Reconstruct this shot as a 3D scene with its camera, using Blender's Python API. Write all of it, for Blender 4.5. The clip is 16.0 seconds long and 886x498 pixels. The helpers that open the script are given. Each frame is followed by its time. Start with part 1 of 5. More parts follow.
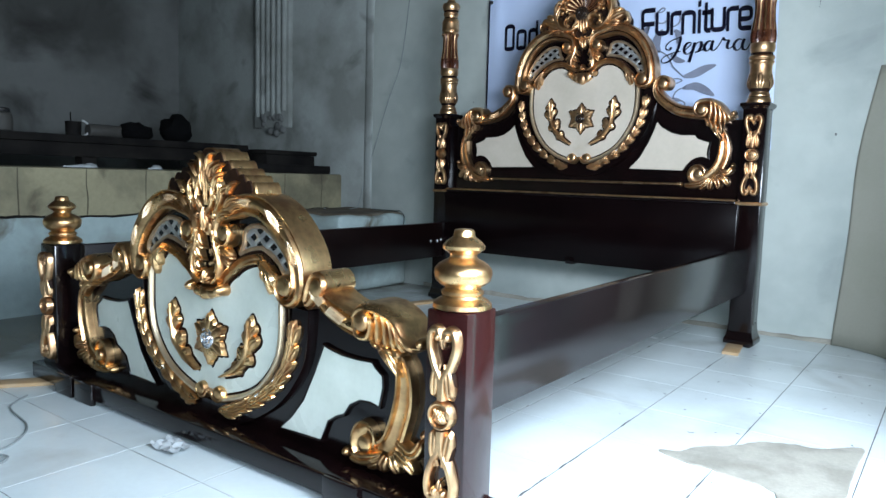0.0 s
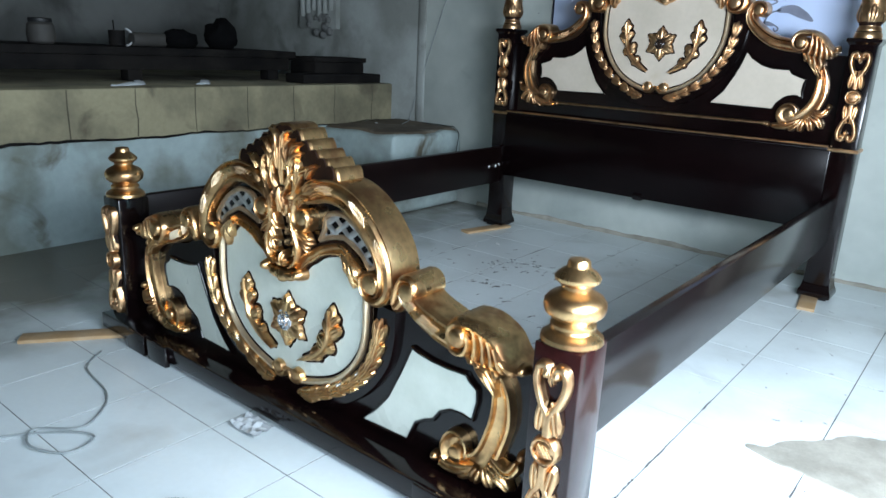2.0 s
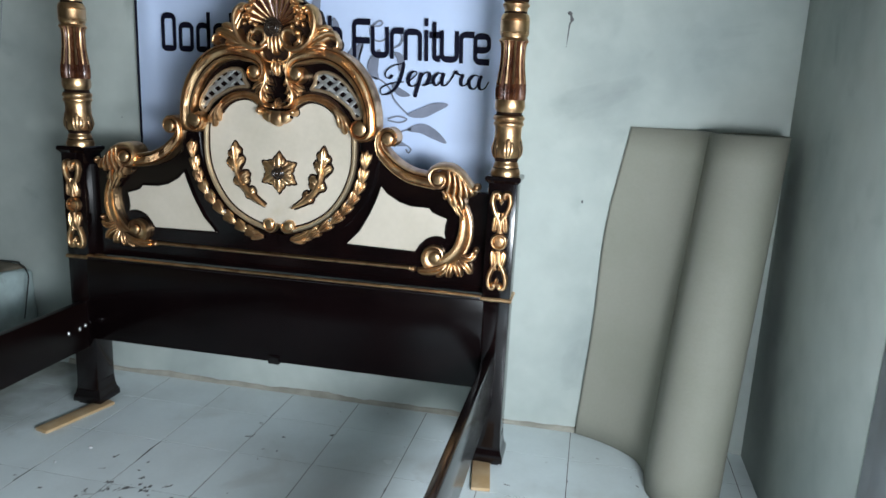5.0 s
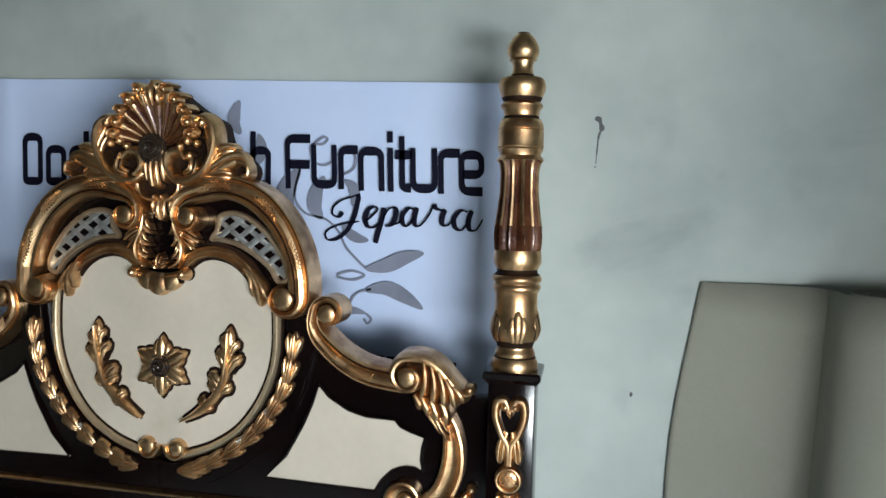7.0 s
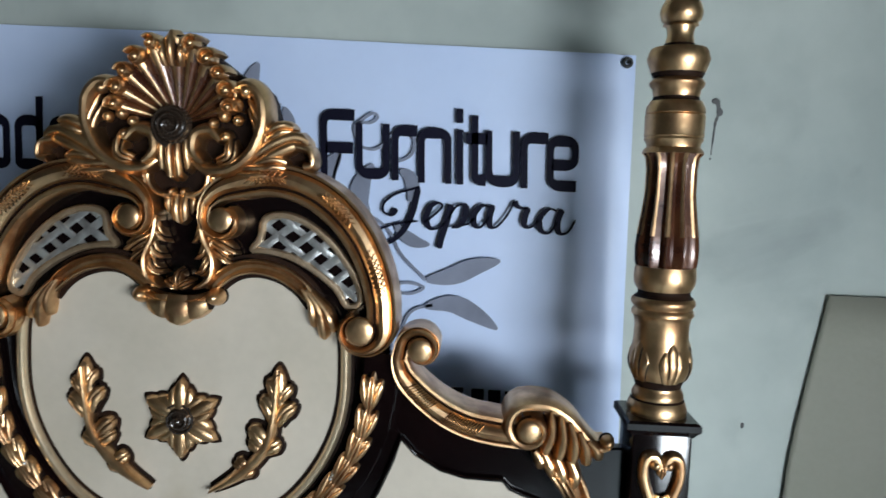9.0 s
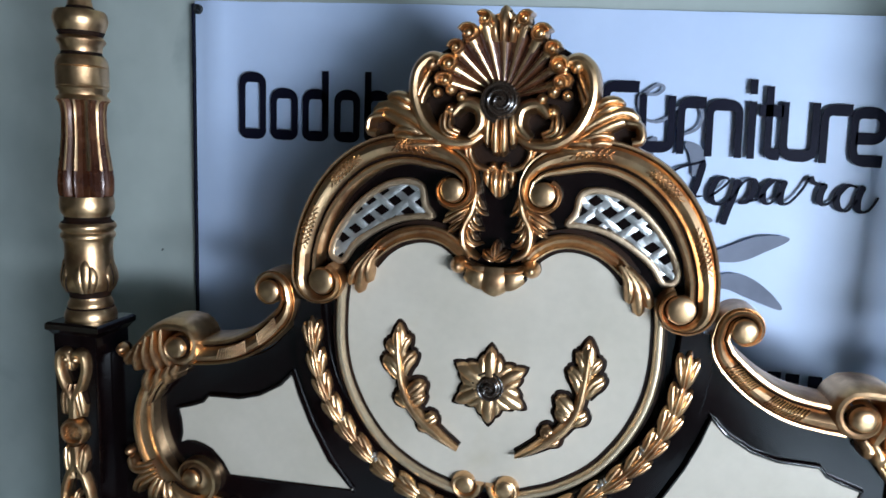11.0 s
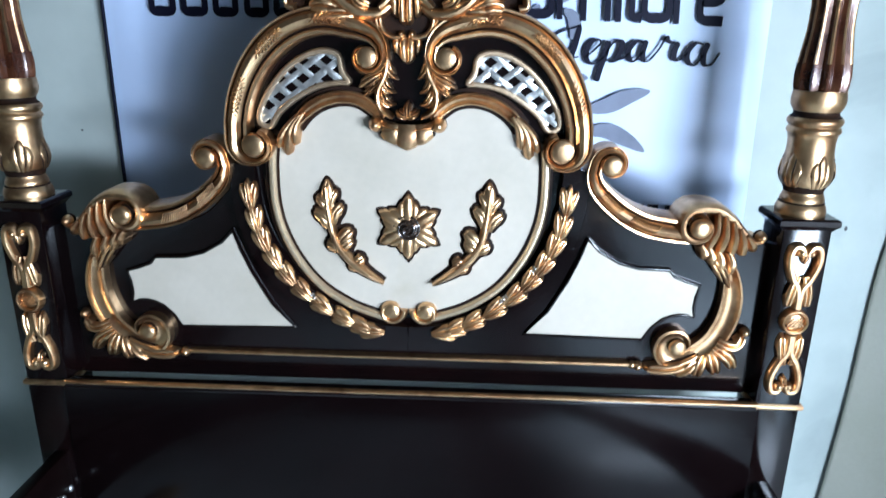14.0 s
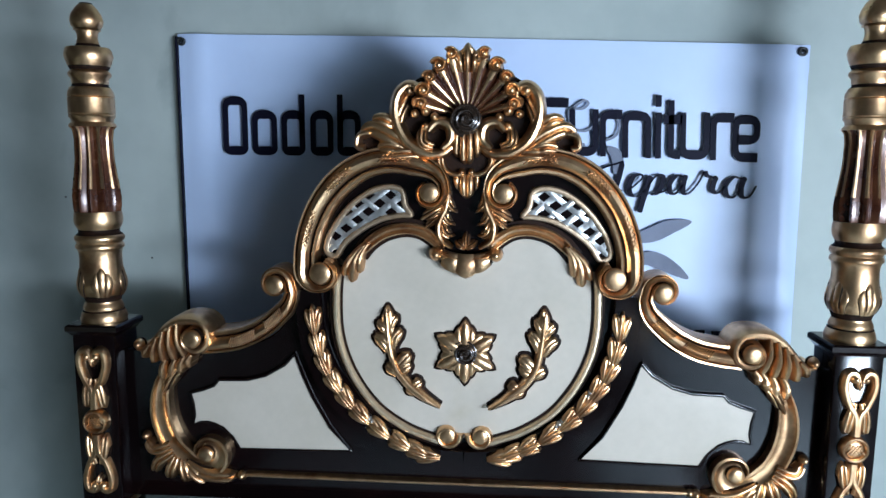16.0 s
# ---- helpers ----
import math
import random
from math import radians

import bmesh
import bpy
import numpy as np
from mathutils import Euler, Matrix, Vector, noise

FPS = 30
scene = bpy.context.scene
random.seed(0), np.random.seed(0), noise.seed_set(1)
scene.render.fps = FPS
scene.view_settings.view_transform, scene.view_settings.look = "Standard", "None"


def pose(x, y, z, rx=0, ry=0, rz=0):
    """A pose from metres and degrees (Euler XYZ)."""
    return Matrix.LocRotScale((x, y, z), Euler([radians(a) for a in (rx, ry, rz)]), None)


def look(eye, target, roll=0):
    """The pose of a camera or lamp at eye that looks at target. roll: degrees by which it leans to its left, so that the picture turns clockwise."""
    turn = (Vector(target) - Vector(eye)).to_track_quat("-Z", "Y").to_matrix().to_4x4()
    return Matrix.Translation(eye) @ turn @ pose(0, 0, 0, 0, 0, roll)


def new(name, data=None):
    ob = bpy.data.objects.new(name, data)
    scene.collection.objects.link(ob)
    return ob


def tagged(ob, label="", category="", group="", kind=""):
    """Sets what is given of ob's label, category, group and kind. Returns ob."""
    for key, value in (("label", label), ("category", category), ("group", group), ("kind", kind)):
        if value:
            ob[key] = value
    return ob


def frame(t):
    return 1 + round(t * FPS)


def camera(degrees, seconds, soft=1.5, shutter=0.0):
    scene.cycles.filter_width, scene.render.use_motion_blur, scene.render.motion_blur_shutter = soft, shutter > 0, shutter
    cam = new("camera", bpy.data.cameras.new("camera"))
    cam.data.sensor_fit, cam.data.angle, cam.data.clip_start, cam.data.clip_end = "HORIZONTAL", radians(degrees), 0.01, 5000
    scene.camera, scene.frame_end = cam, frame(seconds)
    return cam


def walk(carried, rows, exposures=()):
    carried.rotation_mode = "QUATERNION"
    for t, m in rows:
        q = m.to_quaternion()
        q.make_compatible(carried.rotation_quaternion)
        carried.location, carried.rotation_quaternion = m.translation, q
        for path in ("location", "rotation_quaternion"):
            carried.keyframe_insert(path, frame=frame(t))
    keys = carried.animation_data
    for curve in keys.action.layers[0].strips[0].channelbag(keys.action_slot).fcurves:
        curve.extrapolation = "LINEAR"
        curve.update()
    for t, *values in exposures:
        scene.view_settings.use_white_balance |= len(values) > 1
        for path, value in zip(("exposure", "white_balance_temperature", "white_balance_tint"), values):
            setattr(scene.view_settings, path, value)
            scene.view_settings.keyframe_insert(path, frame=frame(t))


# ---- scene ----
cam = camera(64.2, 16.0, shutter=0.25)
PATH = [
    (0, (1.543, -3.198, 0.703), (0.364, -1.596, 0.496), 1.6),
    (0.5, (1.528, -3.201, 0.7), (0.332, -1.615, 0.468), 1.6),
    (1, (1.467, -3.195, 0.698), (0.25, -1.627, 0.451), 3.6),
    (1.5, (1.383, -3.179, 0.722), (0.194, -1.605, 0.393), 3.5),
    (2, (1.326, -3.162, 0.945), (0.13, -1.657, 0.392), 2.7),
    (2.5, (1.28, -3.149, 1.138), (0.175, -1.606, 0.509), 5.4),
    (3, (1.242, -3.097, 1.18), (0.261, -1.513, 0.453), 5.1),
    (3.5, (1.206, -2.928, 1.202), (0.566, -1.135, 0.592), 4.3),
    (4, (1.215, -2.769, 1.227), (0.722, -0.92, 0.649), 3.2),
    (4.5, (1.143, -2.572, 1.244), (0.731, -0.658, 0.834), 2.5),
    (4.7, (1.117, -2.473, 1.273), (0.725, -0.563, 0.831), 2.8),
    (6.8, (0.917, -1.53, 1.409), (0.571, 0.425, 1.163), 1.3),
    (7, (0.943, -1.433, 1.374), (0.543, 0.523, 1.26), 1.3),
    (7.5, (0.931, -1.274, 1.369), (0.525, 0.682, 1.274), 3.4),
    (8, (0.86, -1.19, 1.4), (0.586, 0.788, 1.292), 4.7),
    (8.5, (0.672, -1.12, 1.433), (0.619, 0.875, 1.311), 2.3),
    (9, (0.488, -1.142, 1.416), (0.392, 0.847, 1.23), 2.0),
    (9.5, (0.421, -1.158, 1.445), (0.269, 0.819, 1.184), 2.4),
    (10, (0.342, -1.166, 1.449), (0.01, 0.789, 1.188), 3.2),
    (10.2, (0.303, -1.152, 1.417), (-0.095, 0.8, 1.241), 3.4),
    (12.3, (-0.001, -1.341, 1.438), (-0.363, 0.546, 0.883), 0.5),
    (12.5, (0.0, -1.372, 1.365), (-0.363, 0.522, 0.832), 2.2),
    (13, (0.091, -1.44, 1.311), (-0.362, 0.407, 0.691), 2.2),
    (13.5, (0.151, -1.408, 1.391), (-0.138, 0.43, 0.657), -0.3),
    (14, (0.128, -1.405, 1.412), (0.046, 0.497, 0.797), 0.7),
    (14.5, (0.133, -1.432, 1.406), (0.067, 0.528, 1.014), 1.2),
    (15, (0.116, -1.448, 1.436), (0.058, 0.529, 1.138), 1.2),
    (15.5, (0.091, -1.462, 1.441), (-0.039, 0.512, 1.145), 0.3),
    (16, (0.055, -1.468, 1.434), (-0.093, 0.507, 1.153), 0.4),
]
EXPOSURES = [(0.0, 0.2, 5650, 8), (2.5, 0.2, 5750, 8), (3.5, 0.23, 5800, 8), (4.5, 0.3, 5950, 8), (7.0, -0.04, 6300, 8), (8.0, -0.23, 6150, 8), (9.5, -0.17, 5950, 8), (10.0, -0.05, 5800, 8), (12.5, 0.54, 5350, 8), (13.5, 0.93, 5300, 8), (14.5, 0.46, 5250, 8), (16.0, 0.19, 5350, 8)]
walk(cam, [(t, look(eye, target, roll)) for t, eye, target, roll in PATH], EXPOSURES)

# ---- light ----
world = bpy.data.worlds.new("world")
scene.world = world
world.use_nodes = True
wn = world.node_tree.nodes
sky = wn.new("ShaderNodeTexSky")
sky.sky_type, sky.sun_disc = "NISHITA", False
sky.sun_elevation, sky.sun_rotation = radians(78.7), radians(119)
wn["Background"].inputs["Strength"].default_value = 0.15
world.node_tree.links.new(sky.outputs[0], wn["Background"].inputs["Color"])


def area_lamp(name, m, sx, sy, power, color):
    d = bpy.data.lights.new(name, "AREA")
    d.shape, d.size, d.size_y, d.energy, d.color = "RECTANGLE", sx, sy, power, color
    ob = new(name, d)
    ob.matrix_world = m
    return tagged(ob, "daylight entering through the open shopfront", "daylight", kind="structure")


# daylight that comes in through the open shopfront on the +x side
d = bpy.data.lights.new("sun", "SUN")
d.energy, d.angle, d.color = 4.5, radians(0.6), (1.0, 0.96, 0.9)
sun = tagged(new("sun", d), "sunlight on the yard outside", "sun", kind="structure")
sun.matrix_world = look((0.35 * 3, -0.195 * 3, 6.0), (0.0, 0.0, 0.0))
area_lamp("daylight", look((1.86, -2.12, 1.02), (0.55, -0.30, 0.72)), 1.1, 0.32, 70, (0.95, 0.98, 1.0))
area_lamp("daylight", look((1.79, -3.15, 0.98), (0.55, -2.95, 0.58)), 1.9, 0.9, 54, (0.90, 0.97, 1.0))

# ---- materials ----


def mat(name, color, rough=0.5, metal=0.0, vary=0.15, scale=6.0, fine=60.0, bump=0.1, second=None, amount=0.5,
        coat=0.0, rough_vary=0.12, per_object=0.0, spec=0.5, lo=0.42, hi=0.62, placed=False, stain=None, dust_dim=None):
    """A surface with variation at two scales: broad blotches towards 'second' and fine grain, in roughness and relief too."""
    m = bpy.data.materials.new(name)
    m.use_nodes = True
    nt = m.node_tree
    n, link = nt.nodes, nt.links.new
    b = n["Principled BSDF"]
    tc = n.new("ShaderNodeTexCoord")
    big, small = n.new("ShaderNodeTexNoise"), n.new("ShaderNodeTexNoise")
    big.inputs["Scale"].default_value, small.inputs["Scale"].default_value = scale, fine
    big.inputs["Detail"].default_value, small.inputs["Detail"].default_value = 6, 4
    # pieces that share one mesh take their pattern from their place in the room
    where = n.new("ShaderNodeNewGeometry").outputs["Position"] if placed else tc.outputs["Object"]
    link(where, big.inputs["Vector"])
    link(where, small.inputs["Vector"])
    ramp = n.new("ShaderNodeValToRGB")
    ramp.color_ramp.elements[0].position, ramp.color_ramp.elements[1].position = lo, hi
    second = second or tuple(c * 0.6 for c in color)
    ramp.color_ramp.elements[0].color = (*color, 1)
    ramp.color_ramp.elements[1].color = (*[c * (1 - amount) + s * amount for c, s in zip(color, second)], 1)
    link(big.outputs["Fac"], ramp.inputs["Fac"])
    hsv = n.new("ShaderNodeHueSaturation")
    base_out = ramp.outputs["Color"]
    if stain:
        spots, sr, mix = n.new("ShaderNodeTexNoise"), n.new("ShaderNodeMapRange"), n.new("ShaderNodeMix")
        spots.inputs["Scale"].default_value, spots.inputs["Detail"].default_value, spots.inputs["Distortion"].default_value = stain[1], 10, 0.6
        link(where, spots.inputs["Vector"])
        sr.inputs["From Min"].default_value, sr.inputs["From Max"].default_value = stain[2], stain[3]
        link(spots.outputs["Fac"], sr.inputs["Value"])
        mix.data_type = "RGBA"
        link(sr.outputs["Result"], mix.inputs[0])
        link(base_out, mix.inputs[6])
        mix.inputs[7].default_value = (*stain[0], 1)
        base_out = mix.outputs[2]
    if dust_dim:
        # trodden brown dusty film by the platform, broken-edged, also painting in the floor's dimness
        sep, near, add2, dm, dmix = n.new("ShaderNodeSeparateXYZ"), n.new("ShaderNodeMapRange"), n.new("ShaderNodeMath"), n.new("ShaderNodeMapRange"), n.new("ShaderNodeMix")
        link(where, sep.inputs[0])
        near.inputs["From Min"].default_value, near.inputs["From Max"].default_value = dust_dim[1], dust_dim[2]
        link(sep.outputs["X"], near.inputs["Value"])
        add2.operation = "ADD"
        link(near.outputs["Result"], add2.inputs[0])
        link(big.outputs["Fac"], add2.inputs[1])
        dm.inputs["From Min"].default_value, dm.inputs["From Max"].default_value = 0.62, 1.25
        link(add2.outputs[0], dm.inputs["Value"])
        dmix.data_type = "RGBA"
        link(dm.outputs["Result"], dmix.inputs[0])
        link(base_out, dmix.inputs[6])
        dmix.inputs[7].default_value = (*dust_dim[0], 1)
        base_out = dmix.outputs[2]
    link(base_out, hsv.inputs["Color"])
    mr = n.new("ShaderNodeMapRange")
    mr.inputs["To Min"].default_value, mr.inputs["To Max"].default_value = 1 - vary, 1 + vary
    link(small.outputs["Fac"], mr.inputs["Value"])
    value = mr.outputs["Result"]
    if per_object:
        info, r2, mul = n.new("ShaderNodeObjectInfo"), n.new("ShaderNodeMapRange"), n.new("ShaderNodeMath")
        r2.inputs["To Min"].default_value, r2.inputs["To Max"].default_value = 1 - per_object, 1 + per_object
        link(info.outputs["Random"], r2.inputs["Value"])
        mul.operation = "MULTIPLY"
        link(value, mul.inputs[0])
        link(r2.outputs["Result"], mul.inputs[1])
        value = mul.outputs[0]
    link(value, hsv.inputs["Value"])
    link(hsv.outputs["Color"], b.inputs["Base Color"])
    rr = n.new("ShaderNodeMapRange")
    rr.inputs["To Min"].default_value, rr.inputs["To Max"].default_value = max(0.03, rough - rough_vary), min(1, rough + rough_vary)
    link(big.outputs["Fac"], rr.inputs["Value"])
    link(rr.outputs["Result"], b.inputs["Roughness"])
    b.inputs["Metallic"].default_value = metal
    b.inputs["Specular IOR Level"].default_value = spec
    b.inputs["Coat Weight"].default_value = coat
    b.inputs["Coat Roughness"].default_value = 0.12
    if bump:
        bp = n.new("ShaderNodeBump")
        bp.inputs["Strength"].default_value, bp.inputs["Distance"].default_value = bump, 0.003
        link(small.outputs["Fac"], bp.inputs["Height"])
        link(bp.outputs["Normal"], b.inputs["Normal"])
    return m


GOLD = mat("gilt", (0.77, 0.505, 0.268), 0.33, 1.0, 0.14, 20, 120, 0.10, (0.28, 0.13, 0.06), 0.74, lo=0.43, hi=0.67)
# same gilding toned warmer, its colour making up for the white balance
GOLD_FOOT = mat("warmed_gilt", (0.80, 0.525, 0.245), 0.30, 1.0, 0.14, 20, 120, 0.10, (0.27, 0.11, 0.045), 0.74, lo=0.43, hi=0.67)
# brown glazing that also paints shade into the recesses of the gilding
GLAZE_SHADE = mat("brown_glaze_shade", (0.010, 0.0048, 0.003), 0.6, 0, 0.25, 20, 120, 0.1, (0.026, 0.011, 0.005), 0.6, spec=0.12)
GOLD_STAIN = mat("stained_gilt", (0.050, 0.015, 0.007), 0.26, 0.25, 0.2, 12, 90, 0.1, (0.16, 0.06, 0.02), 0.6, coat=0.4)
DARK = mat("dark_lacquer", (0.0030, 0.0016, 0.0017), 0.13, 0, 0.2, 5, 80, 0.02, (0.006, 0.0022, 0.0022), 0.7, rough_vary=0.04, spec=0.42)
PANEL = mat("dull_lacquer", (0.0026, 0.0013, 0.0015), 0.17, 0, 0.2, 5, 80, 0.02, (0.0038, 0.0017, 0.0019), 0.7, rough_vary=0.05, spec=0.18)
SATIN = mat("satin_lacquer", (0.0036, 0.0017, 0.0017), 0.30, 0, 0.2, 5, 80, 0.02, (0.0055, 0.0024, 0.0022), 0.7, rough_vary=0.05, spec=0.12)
# the bed's lacquer reddened and lightened, painting light onto the right post
LACQUER_LIT = mat("lit_red_lacquer", (0.022, 0.0050, 0.0045), 0.15, 0, 0.2, 2.2, 90, 0.02, (0.006, 0.0028, 0.003), 0.9, rough_vary=0.04, spec=0.6)
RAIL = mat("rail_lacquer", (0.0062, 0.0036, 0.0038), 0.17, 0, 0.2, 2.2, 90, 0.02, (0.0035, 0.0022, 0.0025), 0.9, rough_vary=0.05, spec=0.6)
# greener than the head's cream, and lightened to paint daylight onto the foot
MINT_CREAM_LIT = mat("lit_mint_cream_paint", (0.66, 0.695, 0.615), 0.3, 0, 0.05, 7, 90, 0.06, (0.52, 0.555, 0.475), 0.6)
CREAM = mat("cream_paint", (0.51, 0.452, 0.37), 0.4, 0, 0.06, 5, 60, 0.06, (0.43, 0.38, 0.30), 0.7, stain=((0.40, 0.33, 0.22), 4, 0.60, 0.80))
SILVER = mat("silver_leaf", (0.72, 0.72, 0.70), 0.32, 0.85, 0.25, 40, 160, 0.3, (0.35, 0.34, 0.33), 0.7)
PALE_LEAF = mat("pale_leaf", (0.86, 0.69, 0.46), 0.36, 0.9, 0.08, 25, 140, 0.08, (0.66, 0.48, 0.29), 0.5)
CHAMPAGNE = mat("champagne_leaf", (0.60, 0.45, 0.30), 0.38, 0.85, 0.15, 25, 140, 0.15, (0.36, 0.24, 0.13), 0.7)
ROSE = mat("dark_bronze", (0.035, 0.024, 0.017), 0.16, 0.25, 0.2, 30, 120, 0.05, (0.02, 0.012, 0.008), 0.6, coat=0.4)
CRYSTAL = mat("silvered_glass", (0.80, 0.82, 0.84), 0.10, 0.9, 0.1, 30, 120, 0.0, (0.6, 0.6, 0.62), 0.5)
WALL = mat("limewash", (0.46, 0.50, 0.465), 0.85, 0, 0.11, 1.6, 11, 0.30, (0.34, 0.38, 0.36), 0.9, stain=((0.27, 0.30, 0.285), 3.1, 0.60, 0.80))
# stained limewash toned darker than WALL to paint in the far side's dimness
WALL_DIM = mat("dim_limewash", (0.30, 0.325, 0.31), 0.88, 0, 0.07, 2.2, 45, 0.3, (0.17, 0.18, 0.165), 0.9, stain=((0.10, 0.105, 0.095), 2.6, 0.56, 0.70))
# limewash darkened to paint in dimness and cut bounce; stains are its own
WALL_SIDE = mat("dim_stained_limewash", (0.15, 0.158, 0.152), 0.85, 0, 0.14, 1.1, 11, 0.25, (0.055, 0.057, 0.053), 0.9, lo=0.40, hi=0.60, stain=((0.03, 0.03, 0.028), 1.9, 0.55, 0.72))
# the ceiling is out of view; its dark colour cuts bounced light
CEIL = mat("ceiling_dark", (0.07, 0.066, 0.058), 0.9, 0, 0.04, 2, 30, 0.2)
TILE = mat("glazed_tile", (0.68, 0.75, 0.76), 0.22, 0, 0.04, 3, 60, 0.03, (0.59, 0.65, 0.655), 0.8, per_object=0.015, rough_vary=0.12, placed=True, stain=((0.46, 0.48, 0.46), 2.3, 0.60, 0.80), dust_dim=((0.155, 0.147, 0.118), -0.70, -1.60))
GROUT = mat("grout", (0.085, 0.085, 0.08), 0.9, 0, 0.3, 9, 80, 0.3)
CEMENT = mat("cement_patch", (0.33, 0.315, 0.265), 0.9, 0, 0.14, 9, 120, 0.5, (0.22, 0.21, 0.175), 0.8)
YARD = mat("pale_concrete", (0.55, 0.54, 0.51), 0.9, 0, 0.1, 1.5, 40, 0.4, (0.44, 0.43, 0.40), 0.8)
BLUEWASH = mat("blue_limewash", (0.32, 0.39, 0.385), 0.85, 0, 0.16, 3.2, 22, 0.4, (0.15, 0.165, 0.135), 0.85, stain=((0.10, 0.09, 0.06), 4, 0.58, 0.70))
OLDCEMENT = mat("old_cement", (0.275, 0.25, 0.155), 0.9, 0, 0.18, 3.2, 45, 0.4, (0.14, 0.128, 0.083), 0.9, stain=((0.075, 0.062, 0.04), 3.5, 0.58, 0.74))
BARECEMENT = mat("bare_brown_cement", (0.135, 0.108, 0.072), 0.9, 0, 0.2, 4, 45, 0.5, (0.075, 0.06, 0.04), 0.9, stain=((0.22, 0.20, 0.16), 5, 0.60, 0.74))
JOINT = mat("dirty_joint", (0.085, 0.075, 0.048), 0.9, 0, 0.2, 9, 80, 0.2)
DUSTWOOD = mat("old_dark_wood", (0.0055, 0.005, 0.005), 0.78, 0, 0.3, 6, 60, 0.2, (0.018, 0.016, 0.014), 0.6, spec=0.12)
VINYL = mat("banner_vinyl", (0.55, 0.645, 0.86), 0.42, 0, 0.02, 3, 40, 0.03, (0.49, 0.59, 0.82), 0.6)
NAVY = mat("navy_ink", (0.008, 0.008, 0.019), 0.5, 0, 0.1, 8, 60, 0.0, spec=0.07)
GREYINK = mat("grey_ink", (0.22, 0.24, 0.31), 0.6, 0, 0.06, 8, 60, 0.0, spec=0.15)
FOAM = mat("grey_foam", (0.275, 0.270, 0.222), 0.8, 0, 0.05, 4, 90, 0.2, (0.25, 0.25, 0.20), 0.7)
STEEL_GREY = mat("grey_painted_steel", (0.36, 0.38, 0.41), 0.5, 0.1, 0.08, 5, 80, 0.1)
MINT = mat("mint_enamel", (0.42, 0.78, 0.68), 0.35, 0, 0.05, 6, 60, 0.05)
WHITE_PLASTIC = mat("white_plastic", (0.46, 0.47, 0.47), 0.4, 0, 0.05, 9, 70, 0.05)
PAPER = mat("dusty_paper", (0.05, 0.048, 0.043), 0.7, 0, 0.08, 9, 70, 0.1)
BRASS = mat("steel_key", (0.6, 0.58, 0.52), 0.3, 0.9, 0.1, 20, 90, 0.05)
PINE = mat("raw_pine", (0.42, 0.30, 0.17), 0.7, 0, 0.15, 12, 80, 0.2, (0.36, 0.23, 0.10), 0.7)
CABLE = mat("black_rubber", (0.012, 0.013, 0.014), 0.5, 0, 0.1, 10, 60, 0.0)
WIRE = mat("grey_wire", (0.25, 0.28, 0.28), 0.5, 0, 0.1, 10, 60, 0.0)
BLACKBAG = mat("black_fabric", (0.003, 0.003, 0.0033), 0.9, 0, 0.2, 10, 60, 0.3, spec=0.08)
FILM = mat("clear_film", (0.42, 0.45, 0.46), 0.12, 0, 0.05, 20, 60, 0.2)
SCUFF = mat("floor_grime", (0.10, 0.10, 0.10), 0.8, 0, 0.2, 20, 90, 0.1)

# ---- geometry helpers ----


class Geo:
    """Vertices and faces of one mesh in the making."""

    def __init__(self):
        self.v, self.f, self.m = [], [], []

    def add(self, verts, faces, slot=0):
        k = len(self.v)
        self.v += [tuple(p) for p in verts]
        self.f += [tuple(i + k for i in face) for face in faces]
        self.m += [slot] * len(faces)
        return self


def build(name, geo, materials, smooth=35):
    me = bpy.data.meshes.new(name)
    me.from_pydata(geo.v, [], geo.f)
    bm = bmesh.new()
    bm.from_mesh(me)
    bmesh.ops.recalc_face_normals(bm, faces=bm.faces)
    bm.to_mesh(me)
    bm.free()
    materials = list(materials) if isinstance(materials, (list, tuple)) else [materials]
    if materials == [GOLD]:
        materials.append(GLAZE_SHADE)
    for m in materials:
        me.materials.append(m)
    for p, s in zip(me.polygons, geo.m):
        p.material_index = s if s < len(materials) else 0
    if smooth:
        me.shade_smooth()
        me.set_sharp_from_angle(angle=radians(smooth))
    return me


def part(name, geo, material, parent, label="", smooth=35):
    ob = new(name, build(name, geo, material, smooth))
    ob.parent = parent
    return tagged(ob, label)


def thing(name, label, category, place=(0, 0, 0), group="", kind="", rz=0.0):
    ob = new(name)
    ob.empty_display_size = 0.05
    ob.matrix_world = pose(*place, 0, 0, rz)
    return tagged(ob, label, category, group, kind)


def solid(name, geo, material, label, category, group="", kind="", place=(0, 0, 0), smooth=35):
    ob = new(name, build(name, geo, material, smooth))
    ob.location = place
    return tagged(ob, label, category, group, kind)


def curve(pts, n=12, closed=False):
    """A smooth line through 2D or 3D points."""
    p = [np.array(q, float) for q in pts]
    out, m = [], len(p)
    for i in range(m if closed else m - 1):
        a, b, c, d = (p[(i + k) % m] if closed else p[min(max(i + k, 0), m - 1)] for k in (-1, 0, 1, 2))
        for j in range(n):
            t = j / n
            out.append(0.5 * (2 * b + (c - a) * t + (2 * a - 5 * b + 4 * c - d) * t * t + (3 * b - a - 3 * c + d) * t ** 3))
    if not closed:
        out.append(p[-1])
    return np.array(out)


def spiral(c, r0, r1, a0, a1, n=26):
    a = np.radians(np.linspace(a0, a1, n))
    r = np.linspace(0, 1, n) ** 1.0 * (r1 - r0) + r0
    return np.stack([c[0] + r * np.cos(a), c[1] + r * np.sin(a)], 1)


